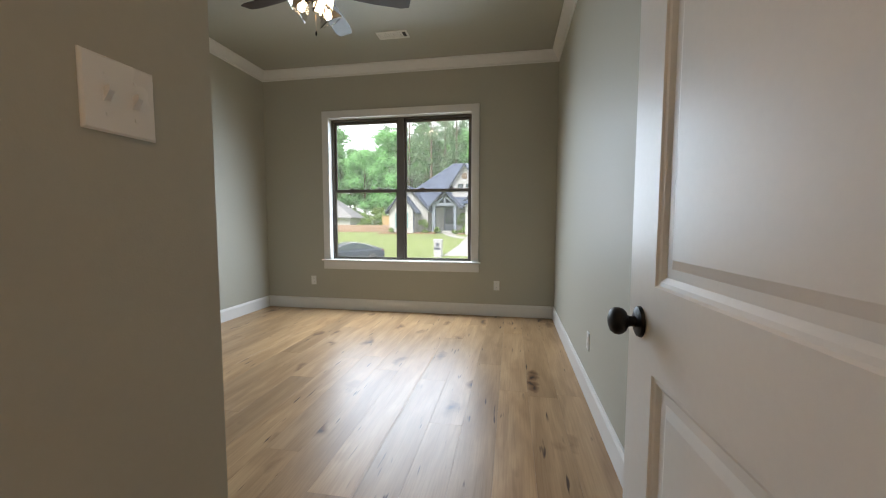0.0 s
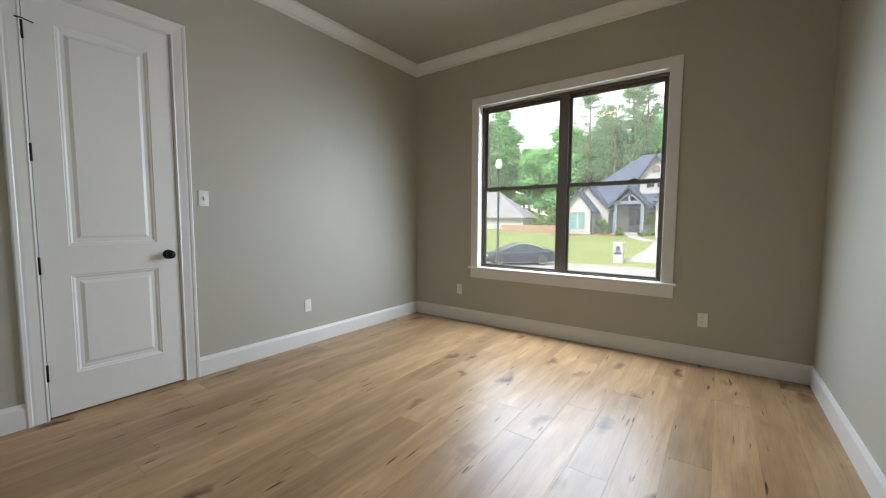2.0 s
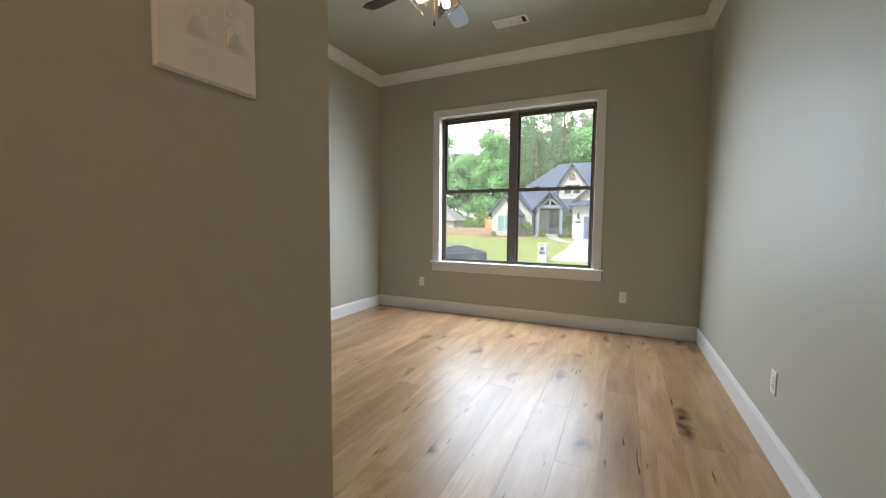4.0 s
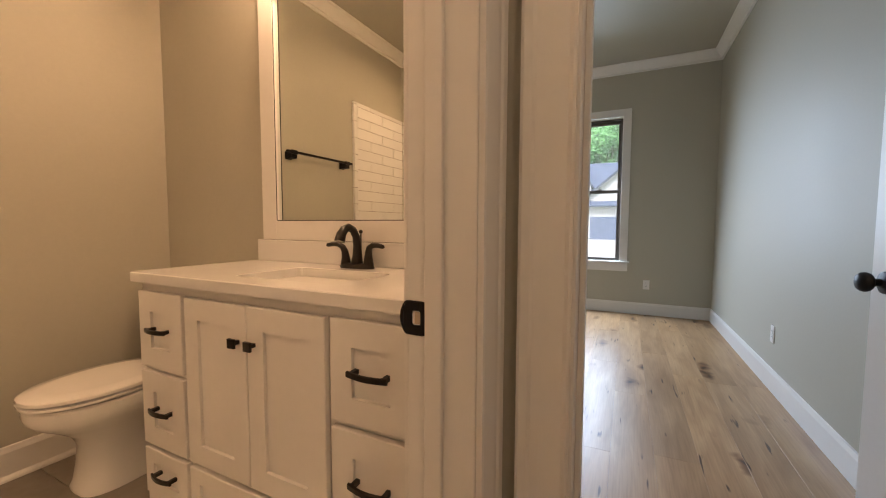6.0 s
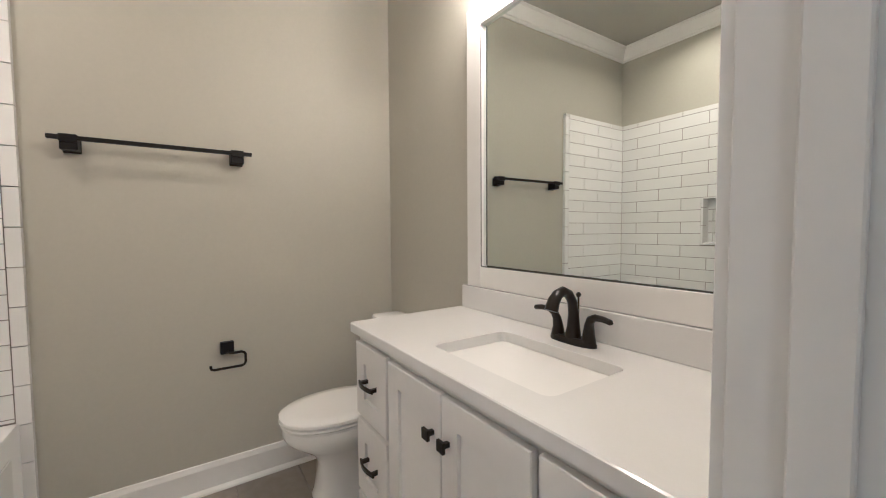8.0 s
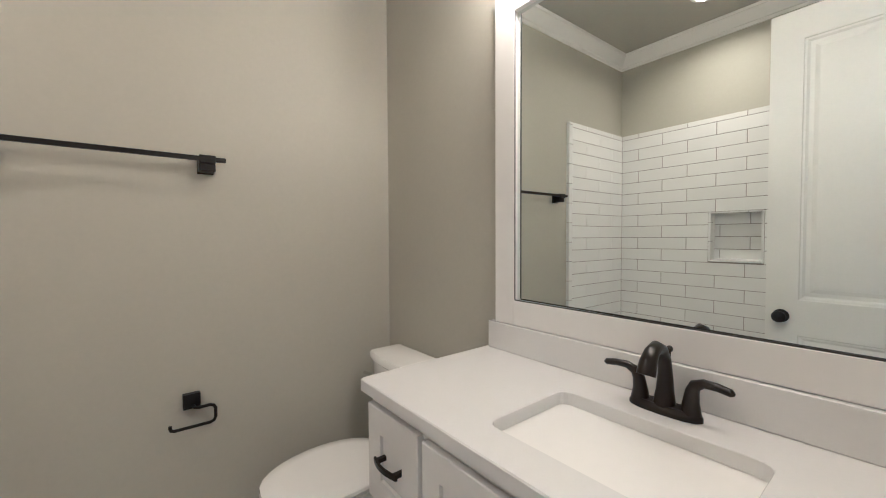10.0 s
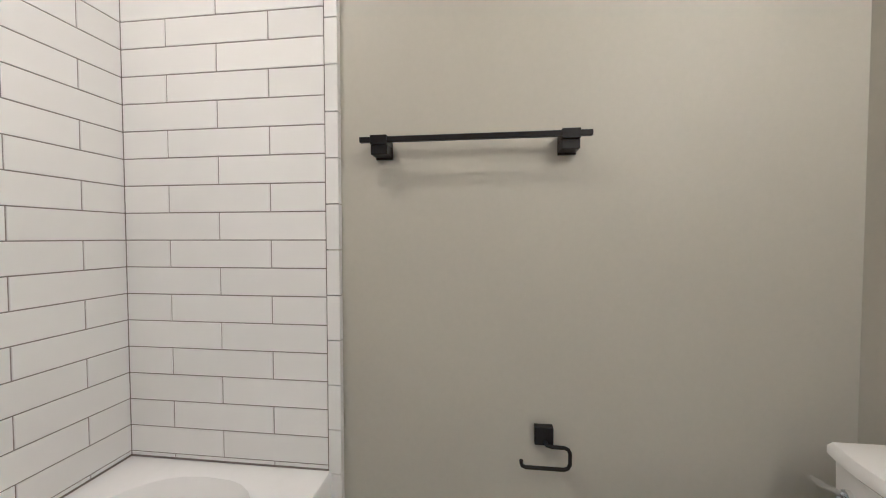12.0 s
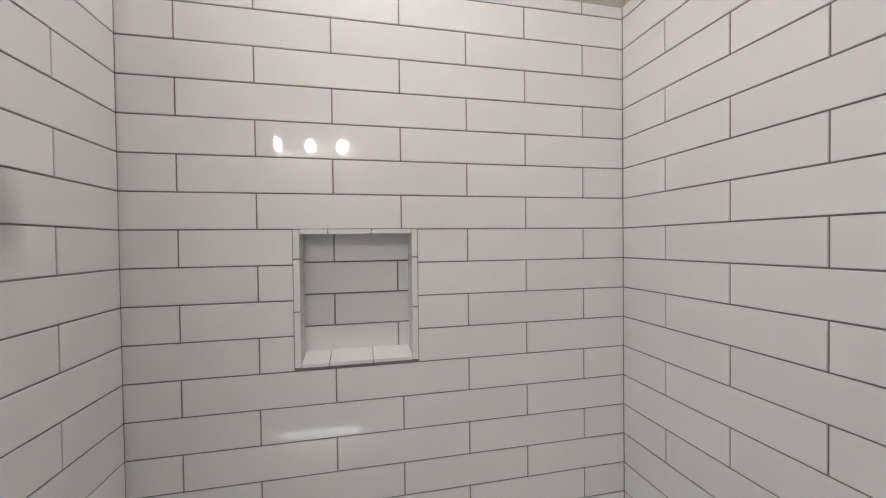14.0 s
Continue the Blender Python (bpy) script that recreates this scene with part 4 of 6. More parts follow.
# light bar over the mirror
bar = thing("vanity_light", (-1.33, TN, 2.355), "dark bronze four-bulb vanity light over the mirror", "lamp")
part("back_plate", boxes((-1.45, -1.21, TN - 0.018, TN - 0.001, 2.315, 2.425), bevel=0.004), BRONZE, bar)
part("arm", tube(bmesh.new(), [(-1.77, TN - 0.14, 2.395), (-0.93, TN - 0.14, 2.395)], 0.010, 10), BRONZE, bar, "", True)
part("stem", tube(bmesh.new(), [(-1.33, TN - 0.015, 2.395), (-1.33, TN - 0.14, 2.395)], 0.012, 10), BRONZE, bar, "", True)
for x in VANITY_X:
    m = Matrix.Translation((x, 0.50, 0))
    s = part("socket", lathe(bmesh.new(), [(0.020, 2.405), (0.024, 2.395), (0.024, 2.360), (0.001, 2.360)], m, 12), BRONZE, bar, "", True)
    part("bulb", lathe(bmesh.new(), [(0.014, 2.360), (0.018, 2.345), (0.032, 2.320), (0.034, 2.295), (0.024, 2.273), (0.001, 2.263)], m, 14), BULBB, s, "glowing warm bulb", True)
can = thing("recessed_light", (CAN[0], CAN[1], CEIL_B), "round recessed ceiling light with a white ring", "lamp")
part("ring", lathe(bmesh.new(), [(0.060, CEIL_B - 0.0005), (0.088, CEIL_B - 0.0005), (0.088, CEIL_B - 0.004), (0.078, CEIL_B - 0.007), (0.062, CEIL_B - 0.005)], Matrix.Translation((*CAN, 0)), 28), PLASTIC, can, "", True)
part("lens", lathe(bmesh.new(), [(0.001, CEIL_B - 0.001), (0.061, CEIL_B - 0.001), (0.061, CEIL_B - 0.003), (0.001, CEIL_B - 0.003)], Matrix.Translation((*CAN, 0)), 24), CANLENS, can, "glowing lens")

# ---- bathroom: towel bar, paper holder ----
tb = thing("towel_bar", (TW, -0.5, 1.64), "matt black square towel bar on the wall", "towel bar")
part("bar", boxes((TW + 0.060, TW + 0.077, -0.858, -0.142, 1.640, 1.657), bevel=0.0015), BLACK, tb)
for y in (-0.795, -0.205):
    part("post", boxes((TW + 0.0006, TW + 0.012, y - 0.028, y + 0.028, 1.597, 1.653), (TW + 0.012, TW + 0.080, y - 0.027, y + 0.027, 1.632, 1.662), (TW + 0.012, TW + 0.072, y - 0.027, y + 0.027, 1.602, 1.632), bevel=0.0015), BLACK, tb)
tp = thing("toilet_paper_holder", (TW, -0.27, 0.70), "matt black open-arm toilet paper holder, empty", "paper holder")
part("plate", boxes((TW + 0.0006, TW + 0.028, -0.300, -0.242, 0.672, 0.730), bevel=0.0015), BLACK, tp)
bm = bmesh.new()
hx = TW + 0.045
tube(bm, [(TW + 0.026, -0.268, 0.684), (hx - 0.004, -0.264, 0.680), (hx, -0.250, 0.678), (hx, -0.212, 0.678), (hx, -0.200, 0.673), (hx, -0.194, 0.662), (hx, -0.194, 0.625), (hx, -0.200, 0.613), (hx, -0.212, 0.608), (hx, -0.330, 0.608), (hx, -0.341, 0.612), (hx, -0.344, 0.622), (hx, -0.344, 0.630)], 0.0062, 10)
part("arm", bm, BLACK, tp, "", True)

# ---- toilet ----
TX = -2.355
toilet = thing("toilet", (TX, 0.25, 0), "white two-piece toilet with the lid closed", "toilet")


def egg(w, front, back, z, n=28, sq=0.85):
    """An elongated bowl outline, front towards -y."""
    cy0, pts = (0.16), []
    for i in range(n):
        t = 2 * math.pi * i / n
        c, s = math.cos(t), math.sin(t)
        yy = cy0 - (cy0 - front) * s if s > 0 else cy0 - (back - cy0) * s
        pts.append(Vector((TX + w * math.copysign(abs(c) ** sq, c), yy, z)))
    return pts


bm = bmesh.new()
ring_loft(bm, [egg(0.118, 0.035, 0.50, 0.001, sq=0.55), egg(0.118, 0.035, 0.50, 0.018, sq=0.55), egg(0.110, 0.045, 0.49, 0.04, sq=0.55), egg(0.098, 0.055, 0.47, 0.12, sq=0.6), egg(0.094, 0.058, 0.46, 0.19, sq=0.65), egg(0.112, 0.035, 0.45, 0.24), egg(0.145, -0.020, 0.45, 0.285), egg(0.170, -0.070, 0.45, 0.320), egg(0.181, -0.092, 0.45, 0.345), egg(0.184, -0.097, 0.45, 0.365), egg(0.184, -0.098, 0.45, 0.394), egg(0.177, -0.092, 0.44, 0.402)])
part("bowl", bm, PORC, toilet, "", True)
bm = bmesh.new()
ring_loft(bm, [egg(0.176, -0.095, 0.40, 0.4065), egg(0.187, -0.108, 0.40, 0.410), egg(0.188, -0.109, 0.40, 0.419), egg(0.180, -0.100, 0.40, 0.4225)])
part("seat", bm, PORC, toilet, "", True)
bm = bmesh.new()
ring_loft(bm, [egg(0.179, -0.100, 0.40, 0.4265), egg(0.188, -0.109, 0.40, 0.430), egg(0.187, -0.108, 0.40, 0.442), egg(0.175, -0.095, 0.39, 0.450), egg(0.13, -0.04, 0.35, 0.454)])
part("lid", bm, PORC, toilet, "", True)
for sx in (-0.07, 0.07):
    part("hinge_cap", boxes((TX + sx - 0.02, TX + sx + 0.02, 0.375, 0.405, 0.40, 0.455), bevel=0.006, seg=2), PORC, toilet, "", True)
TKY0, TKY1 = 0.425, 0.602


def tank_ring(w, e, z, crown=0.03):
    """Tank outline with a softly bowed front."""
    pts = []
    for i in range(9):
        f = -1 + 2 * i / 8
        pts.append(Vector((TX + w * f, TKY0 + e + crown * abs(f) ** 3, z)))
    return pts + [Vector((TX + w, TKY1 - e, z)), Vector((TX - w, TKY1 - e, z))]


bm = bmesh.new()
ring_loft(bm, [tank_ring(0.185, 0.02, 0.40), tank_ring(0.205, 0.008, 0.43), tank_ring(0.222, 0.002, 0.60), tank_ring(0.228, 0.0, 0.760)])
tank = part("tank", bm, PORC, toilet, "", True)
bm = bmesh.new()
ring_loft(bm, [tank_ring(0.232, -0.006, 0.7605), tank_ring(0.240, -0.012, 0.767), tank_ring(0.240, -0.012, 0.787), tank_ring(0.232, -0.005, 0.799), tank_ring(0.20, 0.02, 0.804)])
part("tank_lid", bm, PORC, toilet, "", True)
part("flush_lever", tube(lathe(bmesh.new(), [(0.013, 0), (0.013, 0.012), (0.001, 0.014)], Matrix.Translation((TX - 0.165, TKY0 + 0.012, 0.70)) @ pose(0, 0, 0, 90, 0, 0), 12), [(TX - 0.165, TKY0 - 0.004, 0.70), (TX - 0.215, TKY0 - 0.010, 0.695), (TX - 0.245, TKY0 - 0.006, 0.690)], [0.008, 0.007, 0.009], 8), CHROME, tank, "chrome flush lever", True)

# ---- bathtub ----
tub = thing("bathtub", ((TILE_W + TILE_E) / 2, -1.37, 0), "white alcove bathtub with an oval basin", "bathtub")
X0, X1, Y0, Y1, RIM = TILE_W - 0.006, TILE_E + 0.006, TILE_S - 0.006, -0.985, 0.535
bm = bmesh.new()


def rim(e, z, n=40):
    pts = []
    for i in range(n):
        t = 2 * math.pi * i / n
        c, s = math.cos(t), math.sin(t)
        k = 1 / max(abs(c), abs(s))
        pts.append(Vector(((X0 + X1) / 2 + c * k * ((X1 - X0) / 2 - e), (Y0 + Y1) / 2 + s * k * ((Y1 - Y0) / 2 - e), z)))
    return pts


def oval_ring(a, b, z, n=40, sq=0.72):
    return [Vector(((X0 + X1) / 2 + a * math.copysign(abs(math.cos(t)) ** sq, math.cos(t)), (Y0 + Y1) / 2 - 0.01 + b * math.copysign(abs(math.sin(t)) ** sq, math.sin(t)), z)) for t in [2 * math.pi * i / n for i in range(n)]]


ring_loft(bm, [rim(0.0, 0.001), rim(0.0, RIM - 0.014), rim(0.004, RIM - 0.004), rim(0.014, RIM), oval_ring(0.655, 0.325, RIM), oval_ring(0.640, 0.312, RIM - 0.006), oval_ring(0.632, 0.304, RIM - 0.03), oval_ring(0.60, 0.27, RIM - 0.22), oval_ring(0.55, 0.23, RIM - 0.36), oval_ring(0.45, 0.16, RIM - 0.39)])
part("shell", bm, ACRYL, tub, "", True)
part("apron_panel", boxes((X0 + 0.12, X1 - 0.12, Y1 - 0.002, Y1 + 0.006, 0.09, RIM - 0.09), bevel=0.004), ACRYL, tub)

# shower head in the tub alcove
sh = thing("shower", (TILE_E, -1.37, 2.05), "dark shower head on a curved arm over the tub", "shower")
part("arm", tube(bmesh.new(), [(TILE_E - 0.002, -1.37, 2.06), (TILE_E - 0.08, -1.37, 2.07), (TILE_E - 0.14, -1.37, 2.05), (TILE_E - 0.17, -1.37, 2.01)], 0.011, 10), BRONZE, sh, "", True)
part("flange", lathe(bmesh.new(), [(0.03, 0), (0.03, 0.004), (0.014, 0.012), (0.001, 0.012)], Matrix.Translation((TILE_E, -1.37, 2.06)) @ pose(0, 0, 0, 0, -90, 0), 18), BRONZE, sh, "", True)
part("head", lathe(bmesh.new(), [(0.014, 0), (0.018, 0.02), (0.045, 0.05), (0.05, 0.06), (0.001, 0.062)], Matrix.Translation((TILE_E - 0.165, -1.37, 2.02)) @ Vector((-0.55, 0, -1)).to_track_quat("Z", "Y").to_matrix().to_4x4(), 20), BRONZE, sh, "", True)


# ---- outdoors ----
GRASS = material("lawn", (0.19, 0.235, 0.085), 0.95, vary=0.25, grain=30, stain=0.35, spec=0.1)
ROADM = material("concrete_road", (0.31, 0.305, 0.295), 0.9, vary=0.1, grain=8, stain=0.3, spec=0.2)
DRIVE = material("concrete_drive", (0.36, 0.355, 0.34), 0.9, vary=0.07, grain=6, stain=0.4, spec=0.2)
BRICKW = material("white_painted_brick", (0.44, 0.44, 0.43), 0.8, vary=0.06, grain=9, stain=0.8)
ROOFM = material("slate_shingle", (0.085, 0.105, 0.155), 0.85, vary=0.25, grain=7, stain=0.7, spec=0.2)
ROOFG = material("grey_shingle", (0.24, 0.24, 0.25), 0.85, vary=0.2, grain=7, stain=0.7)
FASCIA = material("dark_fascia", (0.05, 0.06, 0.085), 0.6)
TIMBER = material("grey_stained_timber", (0.20, 0.23, 0.28), 0.7, vary=0.12)
GDOOR = material("navy_garage_door", (0.10, 0.125, 0.19), 0.5)
DARKGL = material("dark_window_glass", (0.03, 0.05, 0.055), 0.08)
TEALGL = material("curtained_window", (0.16, 0.30, 0.30), 0.15)
MULCH = material("red_mulch", (0.20, 0.10, 0.055), 0.95, vary=0.3, grain=20)
BARK = material("pine_bark", (0.20, 0.15, 0.11), 0.9, vary=0.3, grain=5)
CARP = material("charcoal_car_paint", (0.026, 0.038, 0.06), 0.28, metal=0.1, coat=0.25, vary=0.05)
RUBBER = material("tyre_rubber", (0.02, 0.02, 0.02), 0.8)
REDL = material("red_lens", (0.35, 0.02, 0.02), 0.2)
LAMPW = material("lamp_globe", (0.75, 0.75, 0.72), 0.4)
PINKB = material("tan_block", (0.36, 0.24, 0.17), 0.9, vary=0.2, grain=8)
CEDAR = material("cedar_fence", (0.50, 0.34, 0.17), 0.8, vary=0.2)


def leafy(name, colour, second):
    """Leaves: part of the light shines through."""
    m = material(name, colour, 0.75, vary=0.3, grain=0.9, stain=0.25, spread=0.2, spec=0.2, second=second)
    n, l = m.node_tree.nodes, m.node_tree.links
    b = n["Principled BSDF"]
    tr, mx = n.new("ShaderNodeBsdfTranslucent"), n.new("ShaderNodeMixShader")
    l.new(b.inputs["Base Color"].links[0].from_socket, tr.inputs["Color"])
    mx.inputs["Fac"].default_value = 0.45
    l.new(b.outputs[0], mx.inputs[1])
    l.new(tr.outputs[0], mx.inputs[2])
    l.new(mx.outputs[0], n["Material Output"].inputs["Surface"])
    return m


LEAF = leafy("oak_leaves", (0.19, 0.45, 0.16), (0.42, 0.74, 0.34))
LEAFP = leafy("pine_needles", (0.22, 0.36, 0.20), (0.38, 0.54, 0.32))
SHRUBM = leafy("shrub_leaves", (0.16, 0.27, 0.06), (0.30, 0.43, 0.13))


def ground_z(x, y):
    """Front yard falls to the street; the lawn across rises to the houses."""
    pts = ((-400, -0.35), (7, -0.35), (12.5, -1.35), (13.0, -1.5), (25.2, -1.5), (25.5, -1.36), (31, -0.75), (37, -0.22), (41, -0.02), (60, 0.5), (120, 3.0), (900, 3.0))
    for (a, za), (b, zb) in zip(pts, pts[1:]):
        if a <= y <= b:
            return za + (zb - za) * (y - a) / (b - a)
    return 0.0


def sheet(x0, x1, y0, y1, lift, nx=2, ys=()):
    bm = bmesh.new()
    yy = sorted({y0, y1, *[y for y in (5.2, 7, 12.5, 13.0, 25.2, 25.5, 31, 37, 41, 60, 120) if y0 < y < y1], *ys})
    rows = [[bm.verts.new((x0 + (x1 - x0) * i / nx, y, ground_z(0, y) + lift)) for i in range(nx + 1)] for y in yy]
    for a, b in zip(rows, rows[1:]):
        for i in range(nx):
            bm.faces.new((a[i], a[i + 1], b[i + 1], b[i]))
    return bm


structure("ground", sheet(-600, 600, -400, 900, 0.0, 8), GRASS, "mown green lawn falling to the street", "ground")
structure("road", sheet(-300, 300, 13.02, 25.18, 0.01, 4), ROADM, "pale concrete residential street", "road")
bm = bmesh.new()
dv = [((-4.15, 37.3), (4.5, 37.3)), ((-4.1, 31), (4.0, 31)), ((-4.6, 26.5), (3.8, 26.5)), ((-6.0, 25.21), (5.5, 25.21))]
dr = [[bm.verts.new((p[0], p[1], ground_z(0, p[1]) + 0.02)) for p in row] for row in dv]
for a, b in zip(dr, dr[1:]):
    bm.faces.new((a[0], a[1], b[1], b[0]))
structure("pavement_drive", bm, DRIVE, "pale concrete driveway to the garage", "pavement")
bm = bmesh.new()
wk = [((-4.2, 34.2), (-4.2, 35.4)), ((-5.6, 35.4), (-5.2, 36.4)), ((-6.8, 38.0), (-5.6, 38.2)), ((-7.0, 40.4), (-5.6, 40.4))]
dr = [[bm.verts.new((p[0], p[1], ground_z(0, p[1]) + 0.025)) for p in row] for row in wk]
for a, b in zip(dr, dr[1:]):
    bm.faces.new((a[0], a[1], b[1], b[0]))
structure("pavement_walk", bm, DRIVE, "pale concrete front walk", "pavement")


def gable_roof(bm, x0, x1, y0, y1, eave, peak, along="y", t=0.14, over=0.35):
    """Pitched roof slab; along: the way the ridge runs."""
    if along == "y":
        xm = (x0 + x1) / 2
        s = (peak - eave) / (xm - x0)
        lo = eave - s * over
        prof = [(x0 - over, lo), (xm, peak), (x1 + over, lo), (x1 + over, lo - t), (xm, peak - t), (x0 - over, lo - t)]
        rings = [[(a, y, z) for a, z in prof] for y in (y0 - over, y1)]
    else:
        ym = (y0 + y1) / 2
        s = (peak - eave) / (ym - y0)
        lo = eave - s * over
        prof = [(y0 - over, lo), (ym, peak), (y1 + over, lo), (y1 + over, lo - t), (ym, peak - t), (y0 - over, lo - t)]
        rings = [[(x, a, z) for a, z in prof] for x in (x0 - over, x1 + over)]
    return ring_loft(bm, rings)


def gable_wall(bm, x0, x1, y0, y1, z0, eave, peak):
    xm = (x0 + x1) / 2
    return ring_loft(bm, [[(x0, y, z0), (x1, y, z0), (x1, y, eave), (xm, y, peak), (x0, y, eave)] for y in (y0, y1)])


def rake(bm, x0, x1, y, eave, peak, over=0.35, w=0.24):
    """Dark barge boards on a gable."""
    xm = (x0 + x1) / 2
    s = (peak - eave) / (xm - x0)
    lo = eave - s * over
    for xe in (x0 - over, x1 + over):
        ring_loft(bm, [[(xe, yy, lo + 0.03), (xm, yy, peak + 0.03), (xm, yy, peak - w), (xe, yy, lo - w)] for yy in (y - 0.06, y)])
    return bm


def pane_window(parent, x0, x1, z0, z1, y, mat=DARKGL):
    w = part("window", boxes((x0 - 0.06, x0, y - 0.05, y, z0 - 0.06, z1 + 0.06), (x1, x1 + 0.06, y - 0.05, y, z0 - 0.06, z1 + 0.06), (x0, x1, y - 0.05, y, z1, z1 + 0.06), (x0, x1, y - 0.05, y, z0 - 0.06, z0), (x0, x1, y - 0.045, y - 0.005, (z0 + z1) / 2 - 0.025, (z0 + z1) / 2 + 0.025)), BRICKW, parent)
    part("pane", boxes((x0, x1, y - 0.02, y - 0.012, z0, (z0 + z1) / 2 - 0.025), (x0, x1, y - 0.02, y - 0.012, (z0 + z1) / 2 + 0.025, z1)), mat, w)


house = thing("house", (-5, 42, 0), "white brick house with a dark shingle roof across the street", "house")
part("wall", boxes((-13.25, 6.0, 42.0, 54.0, -0.3, 2.95)), BRICKW, house)
bm = bmesh.new()
ring_loft(bm, [[(-13.6, 41.5, 2.75), (6.5, 41.5, 2.75), (6.5, 54.5, 2.75), (-13.6, 54.5, 2.75)], [(-13.6, 41.5, 2.9), (6.5, 41.5, 2.9), (6.5, 54.5, 2.9), (-13.6, 54.5, 2.9)], [(-7.2, 47.8, 8.35), (1.5, 47.8, 8.35), (1.5, 48.2, 8.35), (-7.2, 48.2, 8.35)]])
part("roof", bm, ROOFM, house)
part("fascia", boxes((-13.65, 6.55, 41.40, 41.55, 2.66, 2.88)), FASCIA, house)
# left wing
LX0, LX1, LY, LE, LP = -12.7, -10.0, 38.8, 2.5, 4.2
part("wing_wall", gable_wall(bmesh.new(), LX0, LX1, LY, 43, -0.4, LE, LP - 0.15), BRICKW, house)
w = part("wing_roof", gable_roof(bmesh.new(), LX0, LX1, LY, 46, LE, LP), ROOFM, house)
part("barge_board", rake(bmesh.new(), LX0, LX1, LY - 0.35, LE, LP), FASCIA, w)
pane_window(house, -12.05, -11.40, 0.42, 2.02, LY, TEALGL)
pane_window(house, -11.28, -10.63, 0.42, 2.02, LY, TEALGL)
part("downpipe", boxes((-10.1, -9.98, LY - 0.1, LY, -0.3, 2.2)), FASCIA, house)
# second step of the wing
part("step_wall", gable_wall(bmesh.new(), -13.3, -8.9, 40.6, 43, -0.3, 2.6, 4.9), BRICKW, house)
w = part("step_roof", gable_roof(bmesh.new(), -13.3, -8.9, 40.6, 47, 2.6, 5.0), ROOFM, house)
part("barge_board", rake(bmesh.new(), -13.3, -8.9, 40.25, 2.6, 5.0), FASCIA, w)
# porch
PY = 39.4
porch = part("porch_slab", boxes((-8.2, -5.2, PY - 0.3, 42, -0.2, 0.12)), DRIVE, house)
for x in (-8.0, -5.75):
    part("porch_post", boxes((x - 0.15, x + 0.15, PY - 0.15, PY + 0.15, 0.1, 2.95)), TIMBER, house, "grey stained timber post")
part("porch_beam", boxes((-8.2, -5.5, PY - 0.13, PY + 0.13, 2.75, 3.05)), TIMBER, house)
bm = bmesh.new()
for p, q in (((-6.87, 3.05), (-6.87, 4.3)), ((-7.7, 3.05), (-6.87, 3.75)), ((-6.0, 3.05), (-6.87, 3.75))):
    d = Vector((q[0] - p[0], 0, q[1] - p[1])).normalized()
    nn = Vector((-d.z, 0, d.x)) * 0.09
    a, b = Vector((p[0], 0, p[1])), Vector((q[0], 0, q[1]))
    ring_loft(bm, [[c + Vector((0, y, 0)) for c in (a - nn, a + nn, b + nn, b - nn)] for y in (PY - 0.1, PY + 0.1)])
part("porch_truss", bm, TIMBER, house)
w = part("porch_roof", gable_roof(bmesh.new(), -8.2, -5.54, PY - 0.1, 46, 3.0, 4.45, over=0.45), ROOFM, house)
part("barge_board", rake(bmesh.new(), -8.2, -5.54, PY - 0.45, 3.0, 4.45, over=0.45), FASCIA, w)
fd = part("front_door", boxes((-7.35, -6.15, 41.93, 41.99, 0.12, 2.75)), TIMBER, house, "dark double front door with glass")
part("pane", boxes((-7.22, -6.80, 41.90, 41.925, 0.8, 2.5), (-6.70, -6.28, 41.90, 41.925, 0.8, 2.5)), DARKGL, fd)
# dormer
dm = part("dormer_wall", gable_wall(bmesh.new(), -6.55, -3.85, 42.6, 47, 3.0, 5.5, 7.35), BRICKW, house)
w = part("dormer_roof", gable_roof(bmesh.new(), -6.55, -3.85, 42.6, 48, 5.55, 7.55), ROOFM, house)
part("barge_board", rake(bmesh.new(), -6.55, -3.85, 42.25, 5.55, 7.55), FASCIA, w)
bm = bmesh.new()
arch = [(-5.5, 5.85), (-4.9, 5.85), (-4.9, 6.25)] + [(-5.2 + 0.3 * math.cos(radians(a)), 6.25 + 0.3 * math.sin(radians(a))) for a in range(20, 180, 20)] + [(-5.5, 6.25)]
ring_loft(bm, [[(a, y, z) for a, z in arch] for y in (42.52, 42.6)])
part("gable_louvre", bm, BARK, house, "brown arched louvre")
pane_window(house, -5.95, -5.30, 4.42, 5.30, 42.6)
pane_window(house, -5.05, -4.40, 4.42, 5.30, 42.6)
# garage wing
GX0, GX1, GY, GE, GP = -4.45, 4.6, 37.4, 3.3, 7.2
part("garage_wall", gable_wall(bmesh.new(), GX0, GX1, GY, 43, -0.6, GE, GP - 0.15), BRICKW, house)
w = part("garage_roof", gable_roof(bmesh.new(), GX0, GX1, GY, 48, GE, GP), ROOFM, house)
part("barge_board", rake(bmesh.new(), GX0, GX1, GY - 0.35, GE, GP), FASCIA, w)
part("pent_roof", ring_loft(bmesh.new(), [[(x, GY, 3.35), (x, GY - 0.65, 2.95), (x, GY - 0.65, 2.83), (x, GY, 2.83)] for x in (GX0 - 0.3, GX1 + 0.3)]), ROOFM, house, "dark shingled pent roof over the garage")
g = part("garage_door", boxes((-3.45, 1.5, GY - 0.05, GY + 0.001, -0.32, 1.90)), GDOOR, house, "navy panelled garage door")
for i in range(4):
    for j in range(4):
        xa, za = -3.35 + j * 1.22, -0.26 + i * 0.54
        part("panel", boxes((xa, xa + 1.12, GY - 0.065, GY - 0.05, za, za + 0.44)), GDOOR, g)
